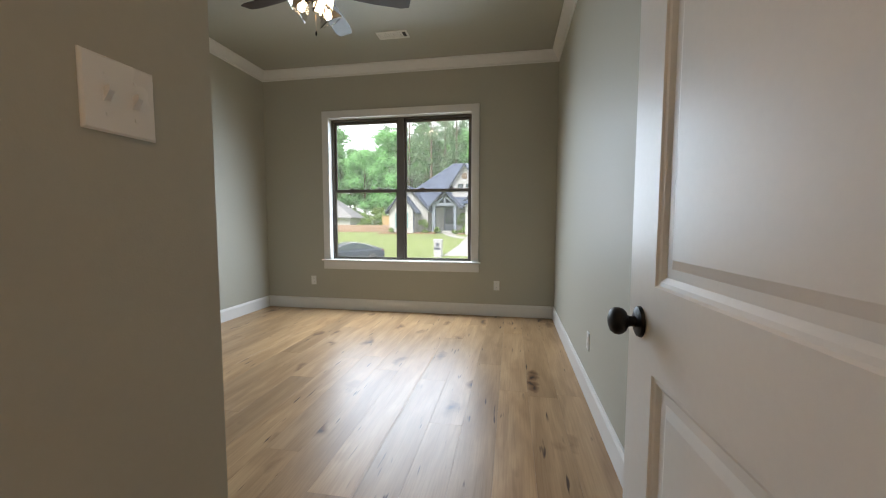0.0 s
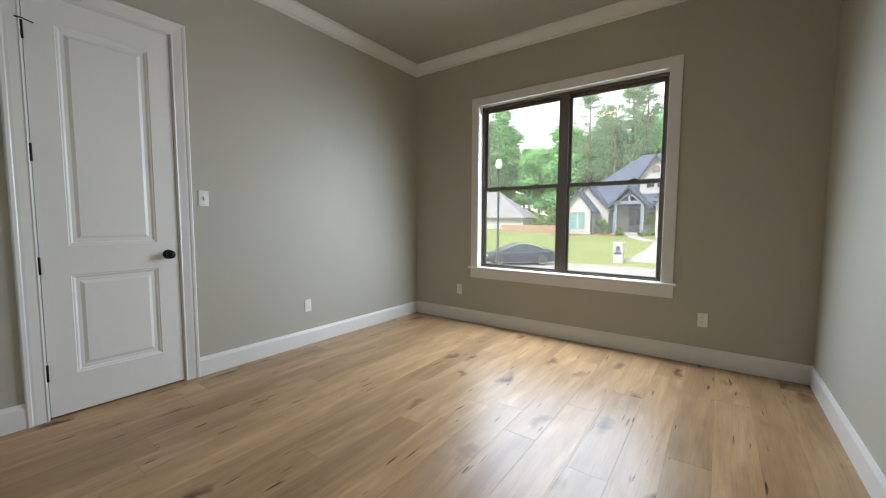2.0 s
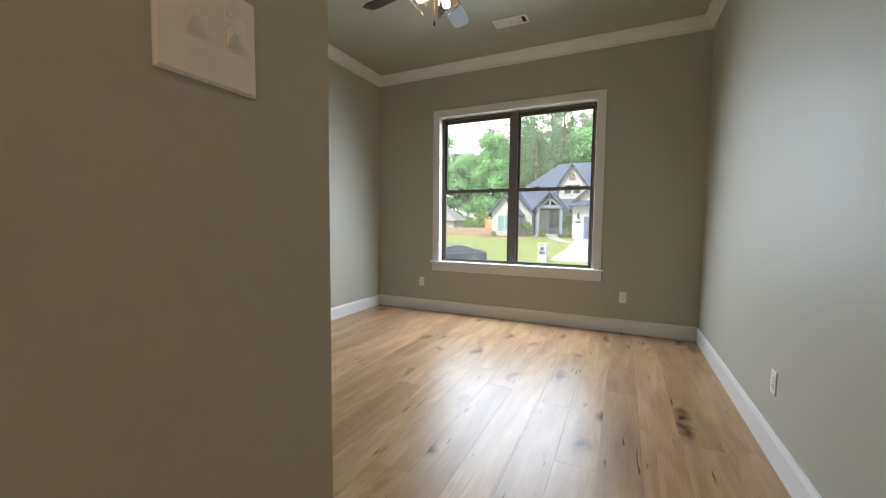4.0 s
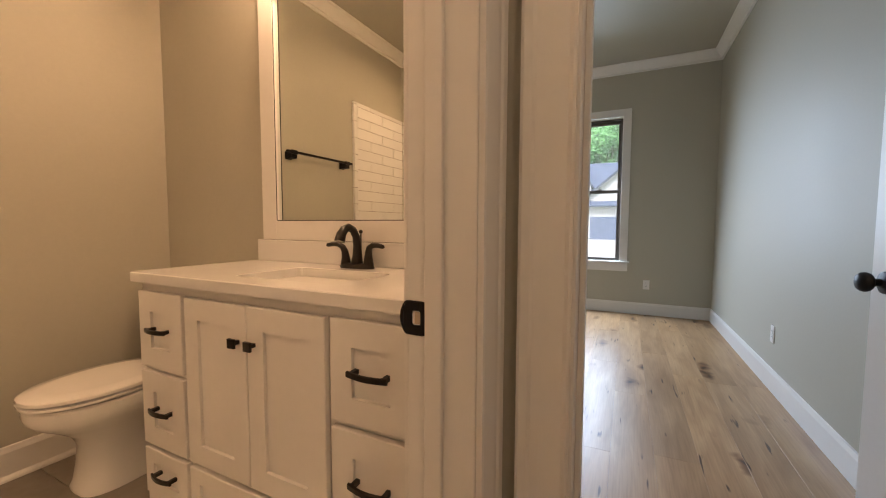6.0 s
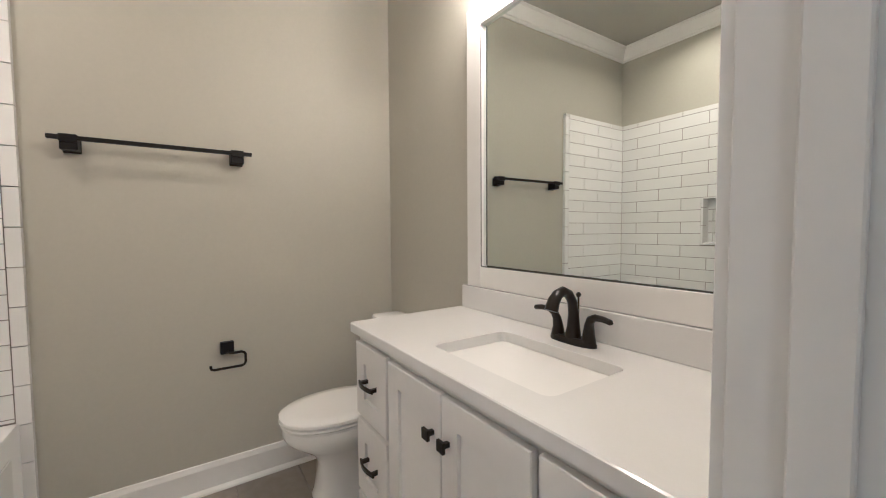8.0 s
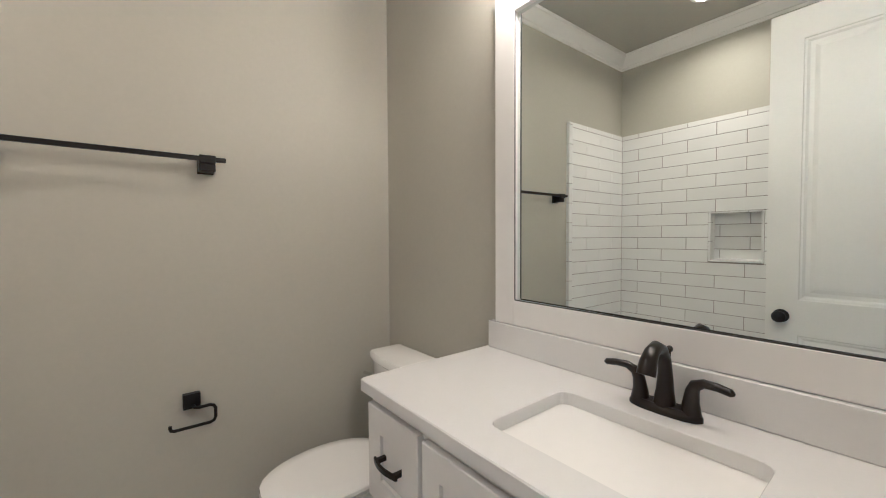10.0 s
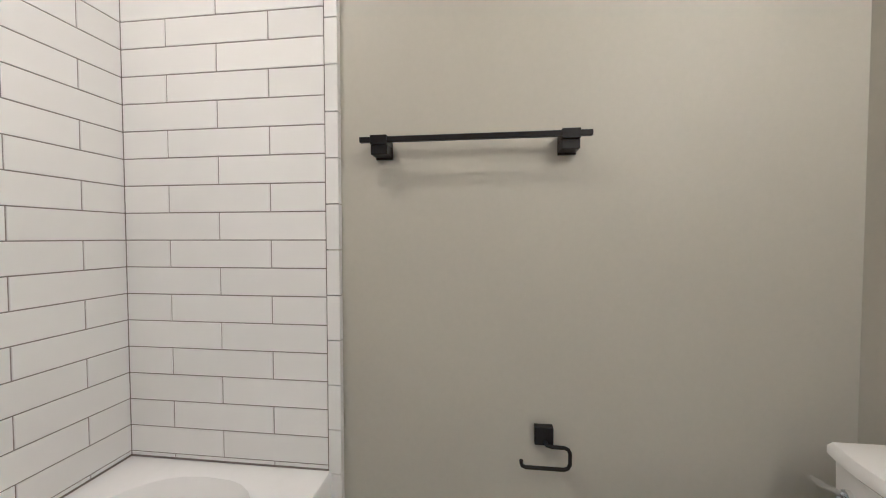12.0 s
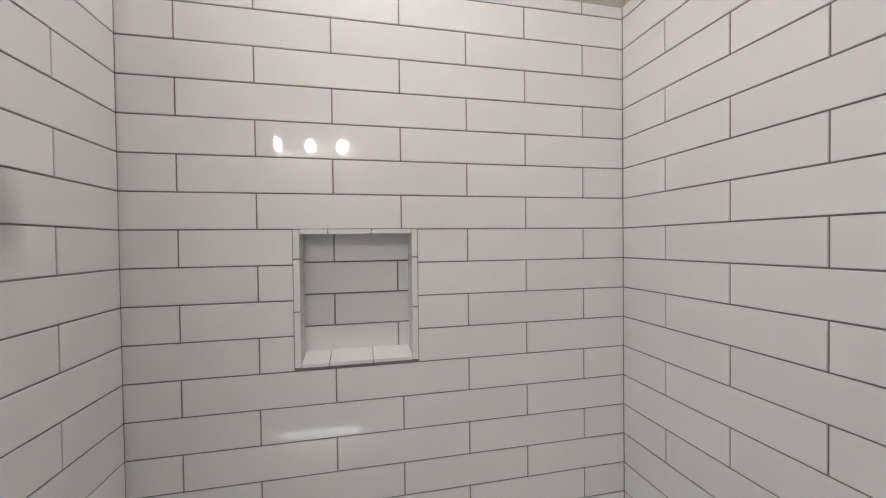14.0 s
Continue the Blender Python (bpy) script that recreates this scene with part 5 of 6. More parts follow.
part("wall_lantern", boxes((-4.03, -3.87, GY - 0.2, GY, 1.75, 2.1), (-4.0, -3.9, GY - 0.14, GY - 0.06, 2.1, 2.2)), FASCIA, house, "small dark wall lantern")
part("number_plaque", boxes((-4.2, -3.7, GY - 0.03, GY, 1.28, 1.45)), FASCIA, house, "dark house number plaque")

far = thing("neighbour_house", (-24, 48, 0), "white house with a grey roof beyond the lawn", "house")
part("wall", boxes((-36, -20.3, 46, 49.3, -0.6, 1.7)), BRICKW, far)
bm = bmesh.new()
ring_loft(bm, [[(-37, 45.5, 1.5), (-19.8, 45.5, 1.5), (-19.8, 49.8, 1.5), (-37, 49.8, 1.5)], [(-37, 45.5, 1.62), (-19.8, 45.5, 1.62), (-19.8, 49.8, 1.62), (-37, 49.8, 1.62)], [(-33, 47.5, 5.1), (-24.6, 47.5, 5.1), (-24.6, 47.8, 5.1), (-33, 47.8, 5.1)]])
part("roof", bm, ROOFG, far)
part("roof_vent", boxes((-23.2, -22.7, 46.7, 47.1, 3.0, 3.4)), FASCIA, far)
blk = thing("retaining_wall", (-17, 42, 0), "low tan block retaining wall on the lawn", "wall")
for i in range(3):
    for j in range(16):
        part("block", boxes((-20.2 + j * 0.52 + (i % 2) * 0.26, -19.70 + j * 0.52 + (i % 2) * 0.26, 39.8 + 0.02 * (j % 2), 40.2, -0.35 + i * 0.36, -0.01 + i * 0.36)), PINKB, blk)
fence = thing("fence", (-14.6, 46, 0), "short run of cedar board fence", "fence")
for j in range(10):
    part("board", boxes((-15.9 + j * 0.155, -15.76 + j * 0.155, 46.0, 46.03, -0.1, 1.75 + 0.02 * (j % 3))), CEDAR, fence)
part("post", boxes((-14.35, -14.2, 45.95, 46.1, -0.1, 2.0)), CEDAR, fence)
part("post", boxes((-15.98, -15.91, 45.95, 46.1, -0.1, 2.0)), CEDAR, fence)

# mailbox pillar
mbx, mby = -4.95, 25.9
mz = ground_z(0, mby)
box_t = thing("mailbox", (mbx, mby, mz), "white brick mailbox pillar with a dark plaque", "mailbox")
part("pillar", boxes((mbx - 0.27, mbx + 0.27, mby - 0.27, mby + 0.27, mz - 0.2, mz + 1.12), bevel=0.01), BRICKW, box_t)
part("cap", boxes((mbx - 0.32, mbx + 0.32, mby - 0.32, mby + 0.32, mz + 1.12, mz + 1.22), bevel=0.02), BRICKW, box_t)
bm = bmesh.new()
ar = [(-0.11, 0.72), (0.11, 0.72), (0.11, 0.88)] + [(0.11 * math.cos(radians(a)), 0.88 + 0.11 * math.sin(radians(a))) for a in range(20, 180, 20)] + [(-0.11, 0.88)]
ring_loft(bm, [[(mbx + a, y, mz + z) for a, z in ar] for y in (mby - 0.30, mby - 0.265)])
part("mail_door", bm, FASCIA, box_t)
part("plaque", boxes((mbx - 0.20, mbx + 0.20, mby - 0.295, mby - 0.268, mz + 0.50, mz + 0.66)), FASCIA, box_t, "dark number plaque")

# street lamp
lx, ly = -6.0, 12.2
lz = ground_z(0, ly)
sl = thing("street_lamp", (lx, ly, lz), "dark post lamp with a white acorn globe", "street lamp")
lm = Matrix.Translation((lx, ly, 0))
LT = 3.25
part("post", lathe(bmesh.new(), [(0.12, lz), (0.12, lz + 0.15), (0.08, lz + 0.5), (0.045, lz + 0.7), (0.034, LT - 0.52), (0.05, LT - 0.49), (0.03, LT - 0.46), (0.07, LT - 0.40), (0.075, LT - 0.375), (0.001, LT - 0.37)], lm, 16), FASCIA, sl, "", True)
part("globe", lathe(bmesh.new(), [(0.06, LT - 0.37), (0.105, LT - 0.29), (0.112, LT - 0.23), (0.09, LT - 0.13), (0.06, LT - 0.07), (0.001, LT - 0.065)], lm, 18), LAMPW, sl, "white globe", True)
part("finial", lathe(bmesh.new(), [(0.065, LT - 0.075), (0.04, LT - 0.04), (0.015, LT - 0.015), (0.001, LT)], lm, 12), FASCIA, sl, "", True)


# parked car
def car():
    cpos, heading = Vector((-10.15, 22.6, -1.49)), math.atan2(-1.69, -1.96)
    M = Matrix.Translation(cpos) @ Matrix.Rotation(heading, 4, "Z") @ Matrix.Scale(0.92, 4)
    c = thing("car", cpos, "dark charcoal fastback sedan parked at the kerb", "car")
    # stations: x, half width, underside, shoulder
    st = [(-2.45, 0.62, 0.42, 0.80), (-2.38, 0.80, 0.30, 0.93), (-2.0, 0.88, 0.24, 0.99), (-1.2, 0.91, 0.22, 0.97), (0.0, 0.92, 0.22, 0.93), (0.9, 0.91, 0.22, 0.90), (1.6, 0.89, 0.23, 0.82), (2.1, 0.83, 0.25, 0.72), (2.4, 0.70, 0.32, 0.60), (2.48, 0.5, 0.38, 0.5)]
    bm = bmesh.new()
    ring_loft(bm, [[M @ Vector(p) for p in ((x, -w * 0.92, lo), (x, -w, lo + 0.18), (x, -w * 0.985, hi - 0.12), (x, -w * 0.84, hi), (x, 0, hi + 0.04), (x, w * 0.84, hi), (x, w * 0.985, hi - 0.12), (x, w, lo + 0.18), (x, w * 0.92, lo))] for x, w, lo, hi in st])
    body = part("body", bm, CARP, c, "glossy charcoal paint", True)
    top = [(-2.15, 0.62, 0.90, 1.00), (-1.7, 0.64, 0.92, 1.16), (-1.1, 0.64, 0.92, 1.34), (-0.4, 0.64, 0.90, 1.435), (0.1, 0.63, 0.88, 1.43), (0.6, 0.62, 0.87, 1.28), (1.1, 0.62, 0.85, 1.06), (1.4, 0.60, 0.82, 0.92)]
    bm = bmesh.new()
    ring_loft(bm, [[M @ Vector(p) for p in ((x, -w * 1.22, lo), (x, -w, hi - 0.05), (x, -w * 0.8, hi), (x, w * 0.8, hi), (x, w, hi - 0.05), (x, w * 1.22, lo))] for x, w, lo, hi in top])
    part("roof", bm, CARP, c, "", True)
    for s in (-1, 1):
        for xs in (((-1.55, 1.02, 1.14), (-0.95, 1.0, 1.30), (-0.38, 0.99, 1.375), (-0.34, 0.99, 1.375)), ((-0.26, 0.98, 1.375), (0.1, 0.97, 1.36), (0.5, 0.96, 1.24), (0.95, 0.95, 1.05))):
            bm = bmesh.new()
            rings = []
            for x, lo, hi in xs:
                k = lambda z: s * (0.79 - (z - 0.9) * 0.30)
                rings.append([M @ Vector((x, k(lo) + s * d, lo)) for d in (-0.02, 0.014)][:1] + [M @ Vector((x, k(lo) + s * 0.022, lo)), M @ Vector((x, k(hi) + s * 0.022, hi)), M @ Vector((x, k(hi) - s * 0.02, hi))])
            part("side_window", ring_loft(bm, rings), DARKGL, c, "dark tinted glass")
        part("window_trim", tube(bmesh.new(), [M @ Vector((x, s * (0.79 - (z - 0.9) * 0.30 + 0.022), z)) for x, z in ((-1.75, 1.04), (-1.0, 1.315), (-0.4, 1.40), (0.1, 1.385), (0.55, 1.24), (1.02, 1.03))], 0.016, 6), CHROME, c, "bright window trim", True)
        for x in (-1.45, 1.42):
            wm = M @ Matrix.Translation((x, s * 0.845, 0.335)) @ pose(0, 0, 0, -90 * s, 0, 0)
            w = part("wheel", lathe(bmesh.new(), [(0.23, -0.10), (0.32, -0.10), (0.335, -0.06), (0.335, 0.09), (0.32, 0.115), (0.245, 0.118)], wm, 24), RUBBER, c, "", True)
            part("rim", lathe(bmesh.new(), [(0.245, 0.09), (0.245, 0.121), (0.225, 0.119), (0.20, 0.09), (0.001, 0.10)], wm, 20), CHROME, w, "alloy rim", True)
            for k in range(5):
                a = 2 * math.pi * k / 5
                part("spoke", tube(bmesh.new(), [wm @ Vector((0, 0, 0.112)), wm @ Vector((0.21 * math.cos(a), 0.21 * math.sin(a), 0.115))], [0.035, 0.025], 6, 0.4), CHROME, w)
        bm = tube(bmesh.new(), [M @ Vector((-2.39, s * 0.42, 0.85)), M @ Vector((-2.36, s * 0.70, 0.86)), M @ Vector((-2.2, s * 0.85, 0.87))], 0.045, 8)
        part("tail_light", bm, REDL, c, "red tail light", True)
        part("headlight", tube(bmesh.new(), [M @ Vector((2.36, s * 0.52, 0.60)), M @ Vector((2.15, s * 0.78, 0.66))], 0.05, 8), LAMPW, c, "", True)


car()


# ---- trees and shrubs ----
def leaves(rng, blobs, count, size):
    """Many small bent leaf sprays, scattered through overlapping clumps."""
    verts, faces = [], []
    total = sum(b[1] ** 2 for b in blobs)
    for c, r in blobs:
        for _ in range(int(count * r * r / total)):
            d = Vector((rng.gauss(0, 1), rng.gauss(0, 1), rng.gauss(0, 0.8))).normalized() * r * (0.55 + 0.75 * rng.random() ** 2 + 0.1 * rng.gauss(0, 1))
            p = Vector(c) + Vector((d.x, d.y, d.z * 0.8))
            q = (d.normalized() + Vector((rng.gauss(0, 0.45), rng.gauss(0, 0.45), 0.35 + rng.gauss(0, 0.4)))).to_track_quat("Z", "Y").to_matrix() @ Euler((0, 0, rng.uniform(0, 6.28))).to_matrix()
            s = size * rng.uniform(0.6, 1.4)
            k = len(verts)
            for a, b, e in ((-1, 0, -0.1), (-0.3, 0.55, 0.1), (0.9, 0.35, -0.15), (1.1, -0.2, -0.25), (0.1, -0.6, 0.05)):
                verts.append(tuple(p + q @ Vector((a * s, b * s, e * s))))
            faces.append((k, k + 1, k + 2))
            faces.append((k, k + 2, k + 4))
            faces.append((k + 2, k + 3, k + 4))
    return verts, faces


def foliage(name, verts, faces, mat, parent):
    me = bpy.data.meshes.new(name)
    me.from_pydata(verts, [], faces)
    me.materials.append(mat)
    ob = new(name, me)
    ob.parent = parent
    BASE[ob.name] = Vector((0, 0, 0))
    return ob


def broadleaf(seed, h, spread_, count):
    rng = random.Random(seed)
    t = thing("tree", (0, 0, 0), "tall leafy green tree in the woods behind", "tree", "woodland trees")
    bm = bmesh.new()
    tube(bm, [(0, 0, -0.5), (0.05, 0, h * 0.25), (0.1, 0.1, h * 0.5), (0, 0.05, h * 0.85)], [0.32, 0.24, 0.16, 0.05], 9)
    for i in range(7):
        a, z = rng.uniform(0, 6.28), h * rng.uniform(0.3, 0.65)
        r = spread_ * rng.uniform(0.5, 0.8)
        tube(bm, [(0.05, 0, z), (r * 0.5 * math.cos(a), r * 0.5 * math.sin(a), z + r * 0.35), (r * math.cos(a), r * math.sin(a), z + r * 0.9)], [0.10, 0.06, 0.02], 6)
    part("trunk", bm, BARK, t, "", True)
    blobs = []
    for i in range(30):
        f = rng.random()
        z = h * (0.22 + 0.74 * f)
        r = spread_ * (1.05 - abs(f - 0.4) * 1.1) * rng.uniform(0.3, 0.95)
        a = rng.uniform(0, 6.28)
        blobs.append(((r * math.cos(a), r * math.sin(a), z), spread_ * rng.uniform(0.22, 0.42)))
    foliage("crown", *leaves(rng, blobs, count, 0.24), LEAF, t)
    return t


def pine(seed, h, count):
    rng = random.Random(seed)
    t = thing("tree", (0, 0, 0), "tall thin pine with a bare trunk and high crown", "tree", "woodland trees")
    bm = bmesh.new()
    tube(bm, [(0, 0, -0.5), (0.1, 0.05, h * 0.4), (0.0, 0.1, h * 0.75), (0.1, 0, h)], [0.24, 0.20, 0.14, 0.03], 9)
    blobs = []
    for i in range(62):
        z = h * (0.36 + 0.63 * rng.random() ** 0.8)
        r = (1.12 - z / h) * 4.6 + 0.5
        r *= rng.uniform(0.5, 1.1)
        a = rng.uniform(0, 6.28)
        tip = (r * math.cos(a), r * math.sin(a), z + 0.4)
        tube(bm, [(0.05, 0.05, z - 0.2), tip], [0.05, 0.015], 5)
        blobs.append((tip, rng.uniform(0.45, 1.0)))
        blobs.append(((tip[0] * 0.55, tip[1] * 0.55, tip[2] - 0.2), rng.uniform(0.35, 0.7)))
    part("trunk", bm, BARK, t, "", True)
    foliage("crown", *leaves(rng, blobs, count, 0.125), LEAFP, t)
    return t


rng = random.Random(11)
protos = [broadleaf(3, 17.0, 4.6, 13000), broadleaf(5, 15.0, 5.0, 13000), broadleaf(8, 19.0, 4.4, 13000)]
pines = [pine(2, 20.0, 4200), pine(4, 22.0, 4600), pine(9, 21.0, 4200)]
spots = []
for i in range(19):
    spots.append((-50 + i * 3.3 + rng.uniform(-1, 1), 62 + rng.uniform(-3, 5), "b", rng.uniform(0.80, 1.0)))
for i in range(12):
    spots.append((-52 + i * 5.2 + rng.uniform(-1.5, 1.5), 74 + rng.uniform(-2, 4), "b", rng.uniform(0.95, 1.15) * (1.3 if i < 4 else 1.0 if i > 6 else 0.85)))
for x, y, s in ((-33, 60, 0.9), (-16.2, 60, 0.88), (-14.2, 62, 0.98), (-12.4, 58.5, 0.93), (-10.6, 61, 1.0), (-8.6, 60, 0.92), (-5.5, 62, 0.95), (-2.5, 60, 0.9), (1.5, 63, 0.95), (-21.5, 66, 0.95), (-11.8, 70, 1.05), (-7.0, 69, 1.05), (-0.5, 70, 1.05)):
    spots.append((x, y, "p", s))
used = set()
for x, y, k, s in spots:
    src = rng.choice(protos if k == "b" else pines)
    m = Matrix.Translation((x, y, ground_z(0, y))) @ Matrix.Rotation(rng.uniform(0, 6.28), 4, "Z") @ Matrix.Scale(s, 4)
    if src.name in used:
        copy_thing(src, m)
    else:
        used.add(src.name)
        src.matrix_basis = m
for src in (*protos, *pines):
    if src.name not in used:
        src.matrix_basis = Matrix.Translation((-60 + rng.uniform(-3, 3), 66, 0.6))

# undergrowth along the wood's edge
v_all, f_all = [], []
for i in range(60):
    x, y = -52 + i * 1.05 + rng.uniform(-0.5, 0.5), rng.uniform(54, 59)
    v, f = leaves(rng, [((x, y, ground_z(0, y) + rng.uniform(0.3, 2.2)), rng.uniform(0.9, 1.9))], 330, 0.2)
    k = len(v_all)
    v_all += v
    f_all += [tuple(i2 + k for i2 in q) for q in f]
me = bpy.data.meshes.new("undergrowth")
me.from_pydata(v_all, [], f_all)
me.materials.append(SHRUBM)
tagged(new("undergrowth", me), "dense green undergrowth along the wood edge", "undergrowth", kind="stuff")


def shrub(x, y, r, h, seed):
    g = random.Random(seed)
    z = ground_z(0, y)
    t = thing("shrub", (x, y, z), "leafy green garden shrub by the house", "shrub", "garden shrubs")
    bm = bmesh.new()
    for i in range(5):
        a = g.uniform(0, 6.28)
        tube(bm, [(x, y, z - 0.05), (x + r * 0.5 * math.cos(a), y + r * 0.5 * math.sin(a), z + h * 0.7)], [0.03, 0.01], 5)
    part("stems", bm, BARK, t)
    blobs = [((g.uniform(-r, r) * 0.6, g.uniform(-r, r) * 0.6, h * g.uniform(0.25, 0.85)), r * g.uniform(0.35, 0.6)) for _ in range(9)]
    foliage("crown", *leaves(g, blobs, 900, 0.075), SHRUBM, t)


for i, (x, y, r, h) in enumerate(((-9.15, 39.6, 0.55, 1.5), (-4.95, 40.2, 1.0, 2.2), (-4.75, 38.6, 0.5, 0.7), (-7.6, 38.8, 0.35, 0.7), (-16.4, 41.5, 0.8, 1.3), (-17.2, 43, 1.0, 1.5), (-12.3, 38.0, 0.4, 0.5), (-8.7, 38.6, 0.4, 0.4), (-5.6, 38.2, 0.35, 0.45))):
    shrub(x, y, r, h, 30 + i)
bm = bmesh.new()
for x, y, a, b in ((-8.9, 38.9, 1.4, 0.8), (-5.0, 38.9, 0.9, 1.0), (-12.0, 38.1, 2.0, 0.6)):
    z = ground_z(0, y)
    ring_loft(bm, [[(x + a * k * math.cos(t), y + b * k * math.sin(t), ground_z(0, y + b * k * math.sin(t)) + dz) for t in [2 * math.pi * i / 20 for i in range(20)]] for k, dz in ((1, -0.05), (0.9, 0.07), (0.5, 0.11))])
structure("ground_mulch", bm, MULCH, "reddish bark mulch beds before the house", "ground")


# ---- wall tiles round the tub ----
COURSE, LONG, GAP = 0.0972, 0.386, 0.0036
Z_REF = 1.524
NICHE = (-2.031, -1.690, 1.143, 1.525)
TILE_TOP = 2.244
tile_meshes = {}


def tile_mesh(w, h, t=0.009):
    key = (round(w, 3), round(h, 3), t)
    if key not in tile_meshes:
        me = bpy.data.meshes.new("tile")
        bm = bmesh.new()
        e = 0.0012
        ring_loft(bm, [[Vector((sx * (w / 2 - k), sz * (h / 2 - k), d)) for sx, sz in ((-1, -1), (1, -1), (1, 1), (-1, 1))] for k, d in ((0, -0.001), (0, t - e), (e, t))])
        bmesh.ops.recalc_face_normals(bm, faces=bm.faces)
        bm.to_mesh(me)
        bm.free()
        me.materials.append(TILE)
        tile_meshes[key] = me
    return tile_meshes[key]


wobble = random.Random(5)


def lay(parent, place, u0, u1, v0, v1, name="tile", thick=0.009):
    """One tile on a wall: place(u, v) gives the matrix of the wall at that spot."""
    w, h = u1 - u0 - GAP, v1 - v0 - GAP
    if w < 0.006 or h < 0.006:
        return
    ob = new(name, tile_mesh(w, h, thick))
    ob.parent = parent
    tilt = Euler((wobble.gauss(0, 0.0016), wobble.gauss(0, 0.0011), 0)).to_matrix().to_4x4()
    ob.matrix_basis = place((u0 + u1) / 2, (v0 + v1) / 2) @ tilt


def tile_wall(parent, place, u_lo, u_hi, joints_a, joints_b, hole=None, z_lo=0.537):
    rows = range(-11, 9)
    for r in rows:
        v0, v1 = Z_REF + r * COURSE, Z_REF + (r + 1) * COURSE
        v0, v1 = max(v0, z_lo), min(v1, TILE_TOP)
        if v1 - v0 < 0.01:
            continue
        first = joints_a if r % 2 == 0 else joints_b
        us = sorted({u_lo, u_hi, *[first + k * LONG for k in range(-6, 7) if u_lo + 0.02 < first + k * LONG < u_hi - 0.02]})
        for a, b in zip(us, us[1:]):
            if hole and v1 > hole[2] + 0.01 and v0 < hole[3] - 0.01:
                if a < hole[0] and b > hole[0]:
                    lay(parent, place, a, hole[0], v0, v1)
                if b > hole[1] and a < hole[1]:
                    lay(parent, place, hole[1], b, v0, v1)
                if b <= hole[0] or a >= hole[1]:
                    lay(parent, place, a, b, v0, v1)
            else:
                lay(parent, place, a, b, v0, v1)


T = 0.009
south_m = lambda u, v: pose(u, TILE_S - T, v) @ Matrix(((-1, 0, 0, 0), (0, 0, 1, 0), (0, 1, 0, 0), (0, 0, 0, 1)))
west_m = lambda u, v: pose(TILE_W - T, u, v) @ Matrix(((0, 0, 1, 0), (1, 0, 0, 0), (0, 1, 0, 0), (0, 0, 0, 1)))
east_m = lambda u, v: pose(TILE_E + T, u, v) @ Matrix(((0, 0, -1, 0), (-1, 0, 0, 0), (0, 1, 0, 0), (0, 0, 0, 1)))
gw = structure("wall_tile_west", boxes((TW, TILE_W - T + 0.006, TS, -0.996, 0.45, TILE_TOP - 0.002)), GROUT, "white glazed brick-laid tile on the tub end wall", "wall tile")
gs = structure("wall_tile_south", wall_y(TILE_W - T + 0.006, TILE_E + T - 0.006, TS, TILE_S - T + 0.006, [(NICHE[0], NICHE[1], NICHE[2], NICHE[3])], TILE_TOP - 0.002), GROUT, "white glazed brick-laid tile with a recessed niche", "wall tile")
ge = structure("wall_tile_east", boxes((TILE_E + T - 0.006, TILE_E + 0.018, TS, -0.996, 0.45, TILE_TOP - 0.002)), GROUT, "white glazed brick-laid tile on the tub plumbing wall", "wall tile")
tile_wall(gs, south_m, TILE_W - 0.002, TILE_E + 0.003, -1.600, -1.798, NICHE)
tile_wall(gw, west_m, TILE_S, -0.995, -1.387, -1.580)
tile_wall(ge, east_m, TILE_S, -0.995, -1.363, -1.556)
edge_w = lambda u, v: pose(TW + 0.0005, 0, 0) @ pose(-(TILE_W - T), 0, 0) @ west_m(u, v)
edge_e = lambda u, v: pose(TILE_E + 0.0175, 0, 0) @ pose(-(TILE_E + T), 0, 0) @ east_m(u, v)
for parent, place, deep in ((gw, edge_w, 0.026), (ge, edge_e, 0.019)):
    z = 0.06
    k = 0
    while z < TILE_TOP - 0.02:
        nxt = min(z + 0.1545, TILE_TOP)
        lay(parent, place, -0.995, -0.947, z, nxt, "edge_tile", deep)
        z = nxt

# niche: back tiles, side slips and a sloped quartz-white bottom
niche = thing("shower_niche", ((NICHE[0] + NICHE[1]) / 2, TILE_S - 0.09, NICHE[2]), "square tiled niche recessed in the shower wall", "niche")
nx0, nx1, nz0, nz1 = NICHE
NB = TILE_S - 0.095
part("liner", boxes((nx0, nx1, NB - 0.02, NB - 0.004, nz0, nz1), (nx0 - 0.012, nx0, NB - 0.02, TILE_S - T, nz0 - 0.012, nz1 + 0.012), (nx1, nx1 + 0.012, NB - 0.02, TILE_S - T, nz0 - 0.012, nz1 + 0.012), (nx0, nx1, NB - 0.02, TILE_S - T, nz1, nz1 + 0.012), (nx0, nx1, NB - 0.02, TILE_S - T, nz0 - 0.012, nz0)), GROUT, niche, "grey grout bed")
niche_base = BASE[niche.name]
nback = lambda u, v: Matrix.Translation(-niche_base) @ pose(u, NB - T + 0.004, v) @ Matrix(((-1, 0, 0, 0), (0, 0, 1, 0), (0, 1, 0, 0), (0, 0, 0, 1)))
for r in range(4):
    v0, v1 = nz0 + r * 0.0955, min(nz0 + (r + 1) * 0.0955, nz1)
    cuts = [nx0, -1.982, nx1] if r % 2 == 0 else [nx0, -1.792, nx1]
    for a, b in zip(cuts, cuts[1:]):
        lay(niche, nback, a, b, v0, v1)
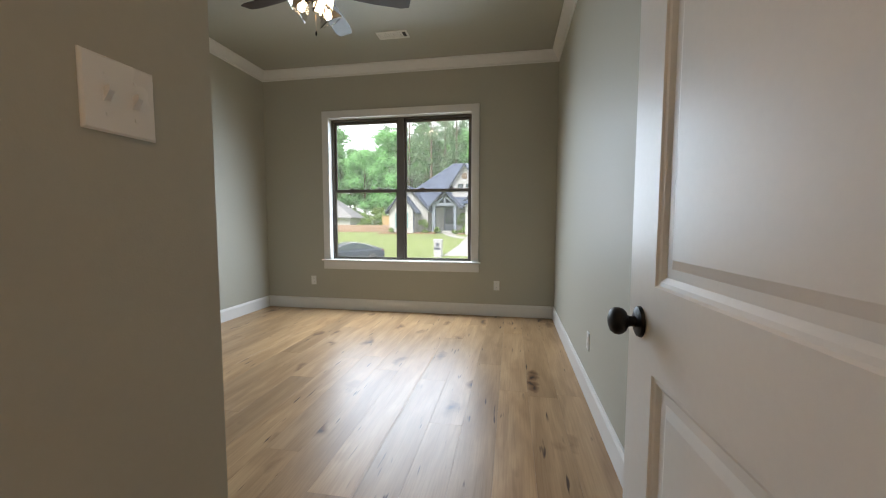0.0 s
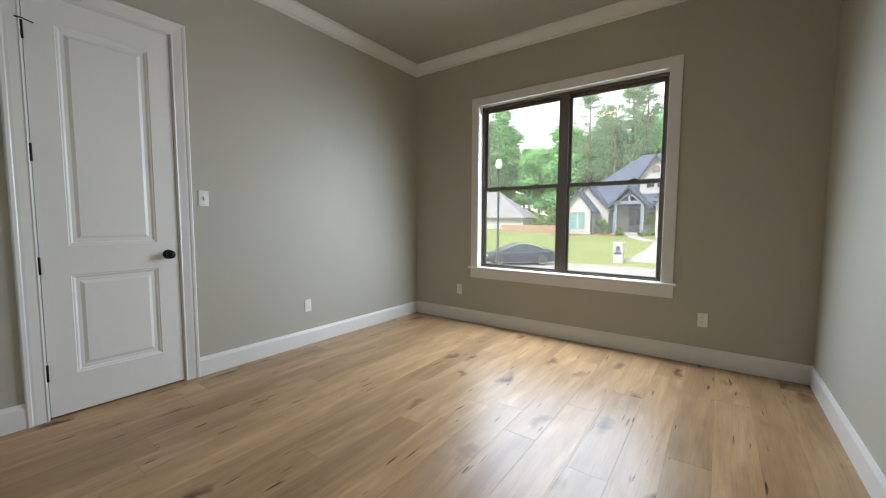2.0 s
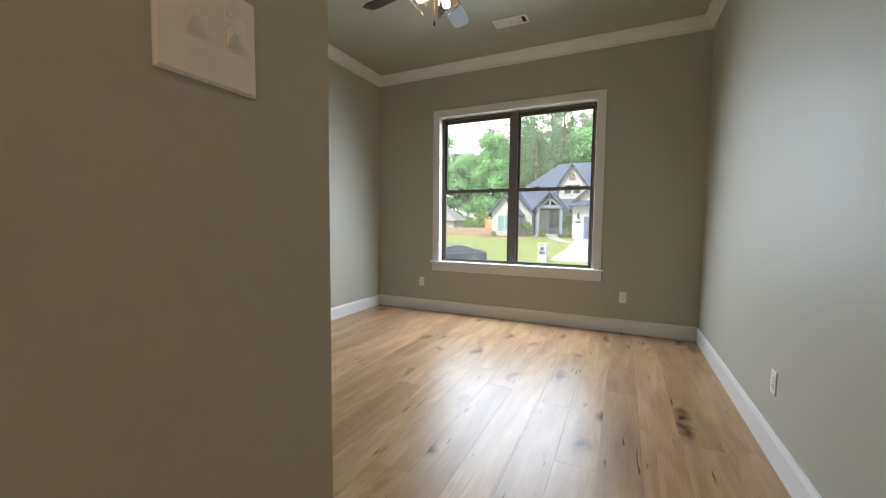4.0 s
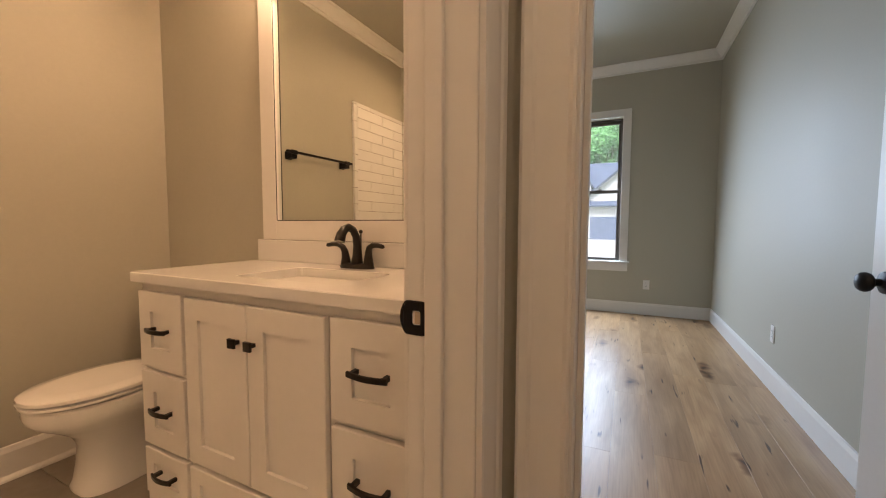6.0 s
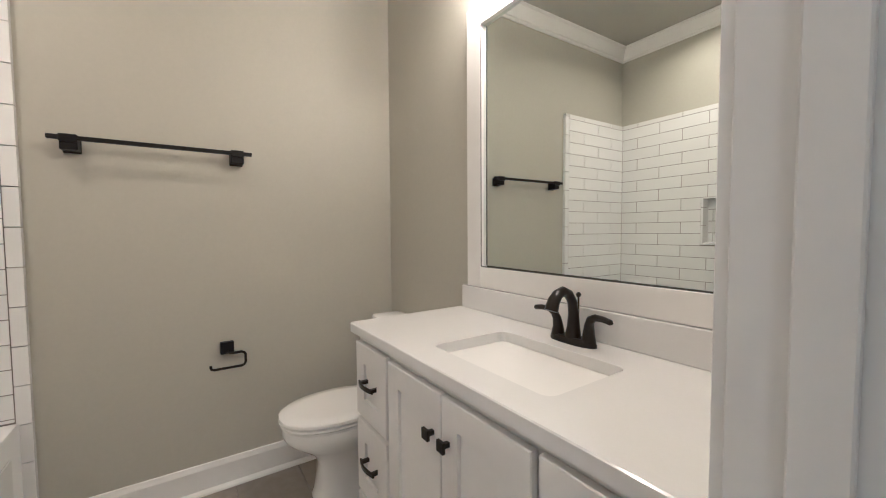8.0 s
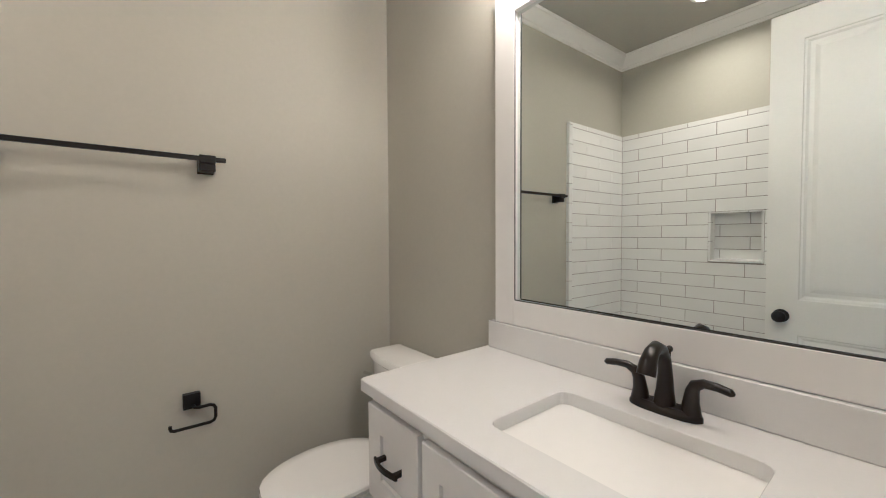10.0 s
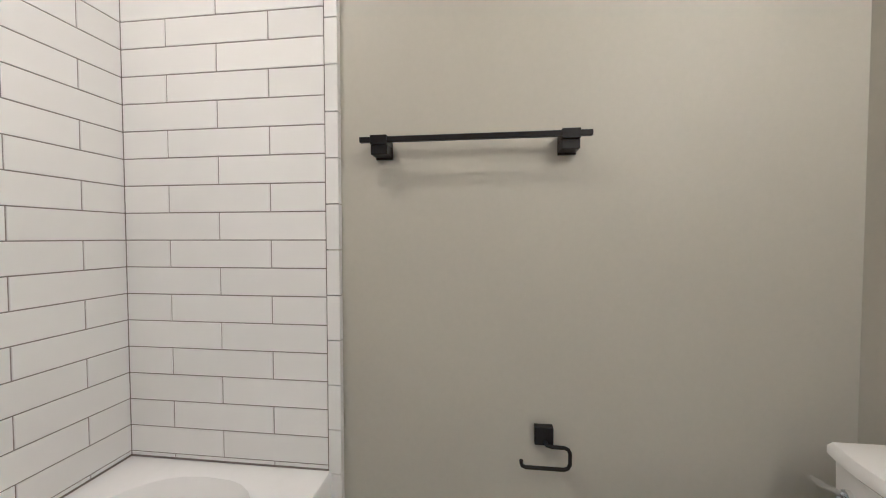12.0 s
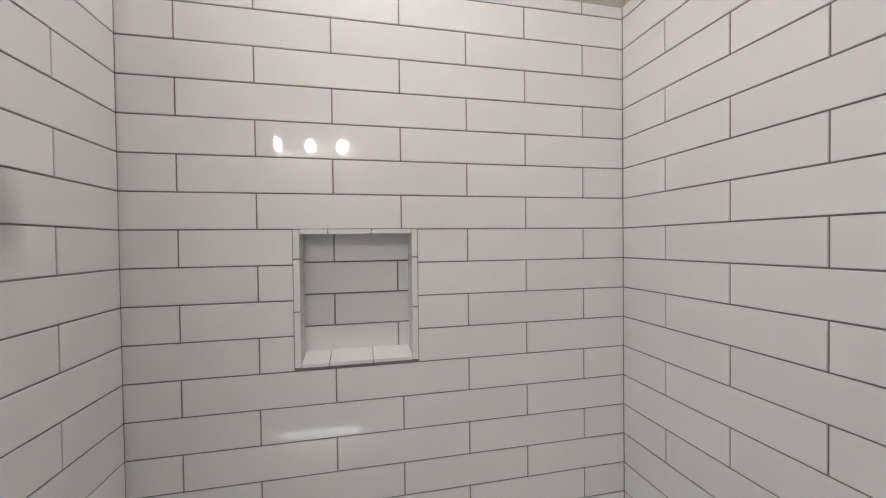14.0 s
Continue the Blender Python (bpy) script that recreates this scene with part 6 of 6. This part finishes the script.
for sx, x in ((1, nx0), (-1, nx1)):
    cuts = [nz0, nz0 + 0.155, nz0 + 0.30, nz1]
    for a, b in zip(cuts, cuts[1:]):
        part("side_tile", boxes((min(x, x + sx * 0.016), max(x, x + sx * 0.016), NB + 0.004, TILE_S + 0.0015, a + 0.0015, b - 0.0015), bevel=0.0012), TILE, niche)
cuts = [nx0 + 0.0165, nx0 + 0.13, nx0 + 0.25, nx1 - 0.0165]
for a, b in zip(cuts, cuts[1:]):
    bm = bmesh.new()
    ring_loft(bm, [[(x, NB + 0.004, nz0 + 0.001), (x, TILE_S + 0.002, nz0 + 0.001), (x, TILE_S + 0.002, nz0 + 0.010), (x, NB + 0.004, nz0 + 0.022)] for x in (a + 0.0012, b - 0.0012)])
    part("sill_tile", bm, TILE, niche)
    part("head_tile", boxes((a + 0.0012, b - 0.0012, NB + 0.004, TILE_S + 0.0015, nz1 - 0.014, nz1 - 0.001), bevel=0.001), TILE, niche)

# bathroom floor tiles
y = TS + 0.02
row = 0
while y < TN:
    x = TW - 0.3 + (row % 2) * 0.3
    while x < TE:
        a, b = max(x, TW + 0.002), min(x + 0.6, TE - 0.001)
        c, d = y, min(y + 0.3, TN - 0.002)
        if b - a > 0.02 and not (d < ALCOVE_N - 0.1 and b > TILE_E + 0.02):
            ob = link_mesh("floor_tile", boxes((a + 0.0015, b - 0.0015, c + 0.0015, d - 0.0015, -0.0115, 0.0), bevel=0.001), FTILE)
            ob.parent = bath_floor
        x += 0.6
    y += 0.3
    row += 1

# oak planks, running towards the window
plank_rng = random.Random(21)


def planks(x0, x1, y0, y1, hole=None):
    x = x0
    while x < x1 - 0.01:
        w = min(0.1905, x1 - x)
        y = y0 - plank_rng.uniform(0.0, 1.6)
        while y < y1:
            ln = plank_rng.choice((1.0, 1.35, 1.65, 1.85, 2.1))
            a, b = max(y, y0), min(y + ln, y1)
            if b - a > 0.05:
                bm = bmesh.new()
                box(bm, x + 0.0002, x + w - 0.0002, a + 0.0002, b - 0.0002, -0.0138, 0.0 - plank_rng.random() * 0.0002)
                top = [e for e in bm.edges if all(v.co.z > -0.005 for v in e.verts)]
                bmesh.ops.bevel(bm, geom=top, offset=0.0006, segments=1, affect="EDGES")
                ob = link_mesh("plank", bm, OAK)
                ob.parent = floor
            y += ln
        x += w


planks(BW - 0.10, -0.592, BS - 0.01, BN - 0.001)
planks(-0.592, BE - 0.001, DOOR_Y1 - 0.06, BN - 0.001)
planks(SWITCH_X + 0.001, HE - 0.001, HS + 0.001, DOOR_Y1 - 0.061)
bpy.context.view_layer.update()
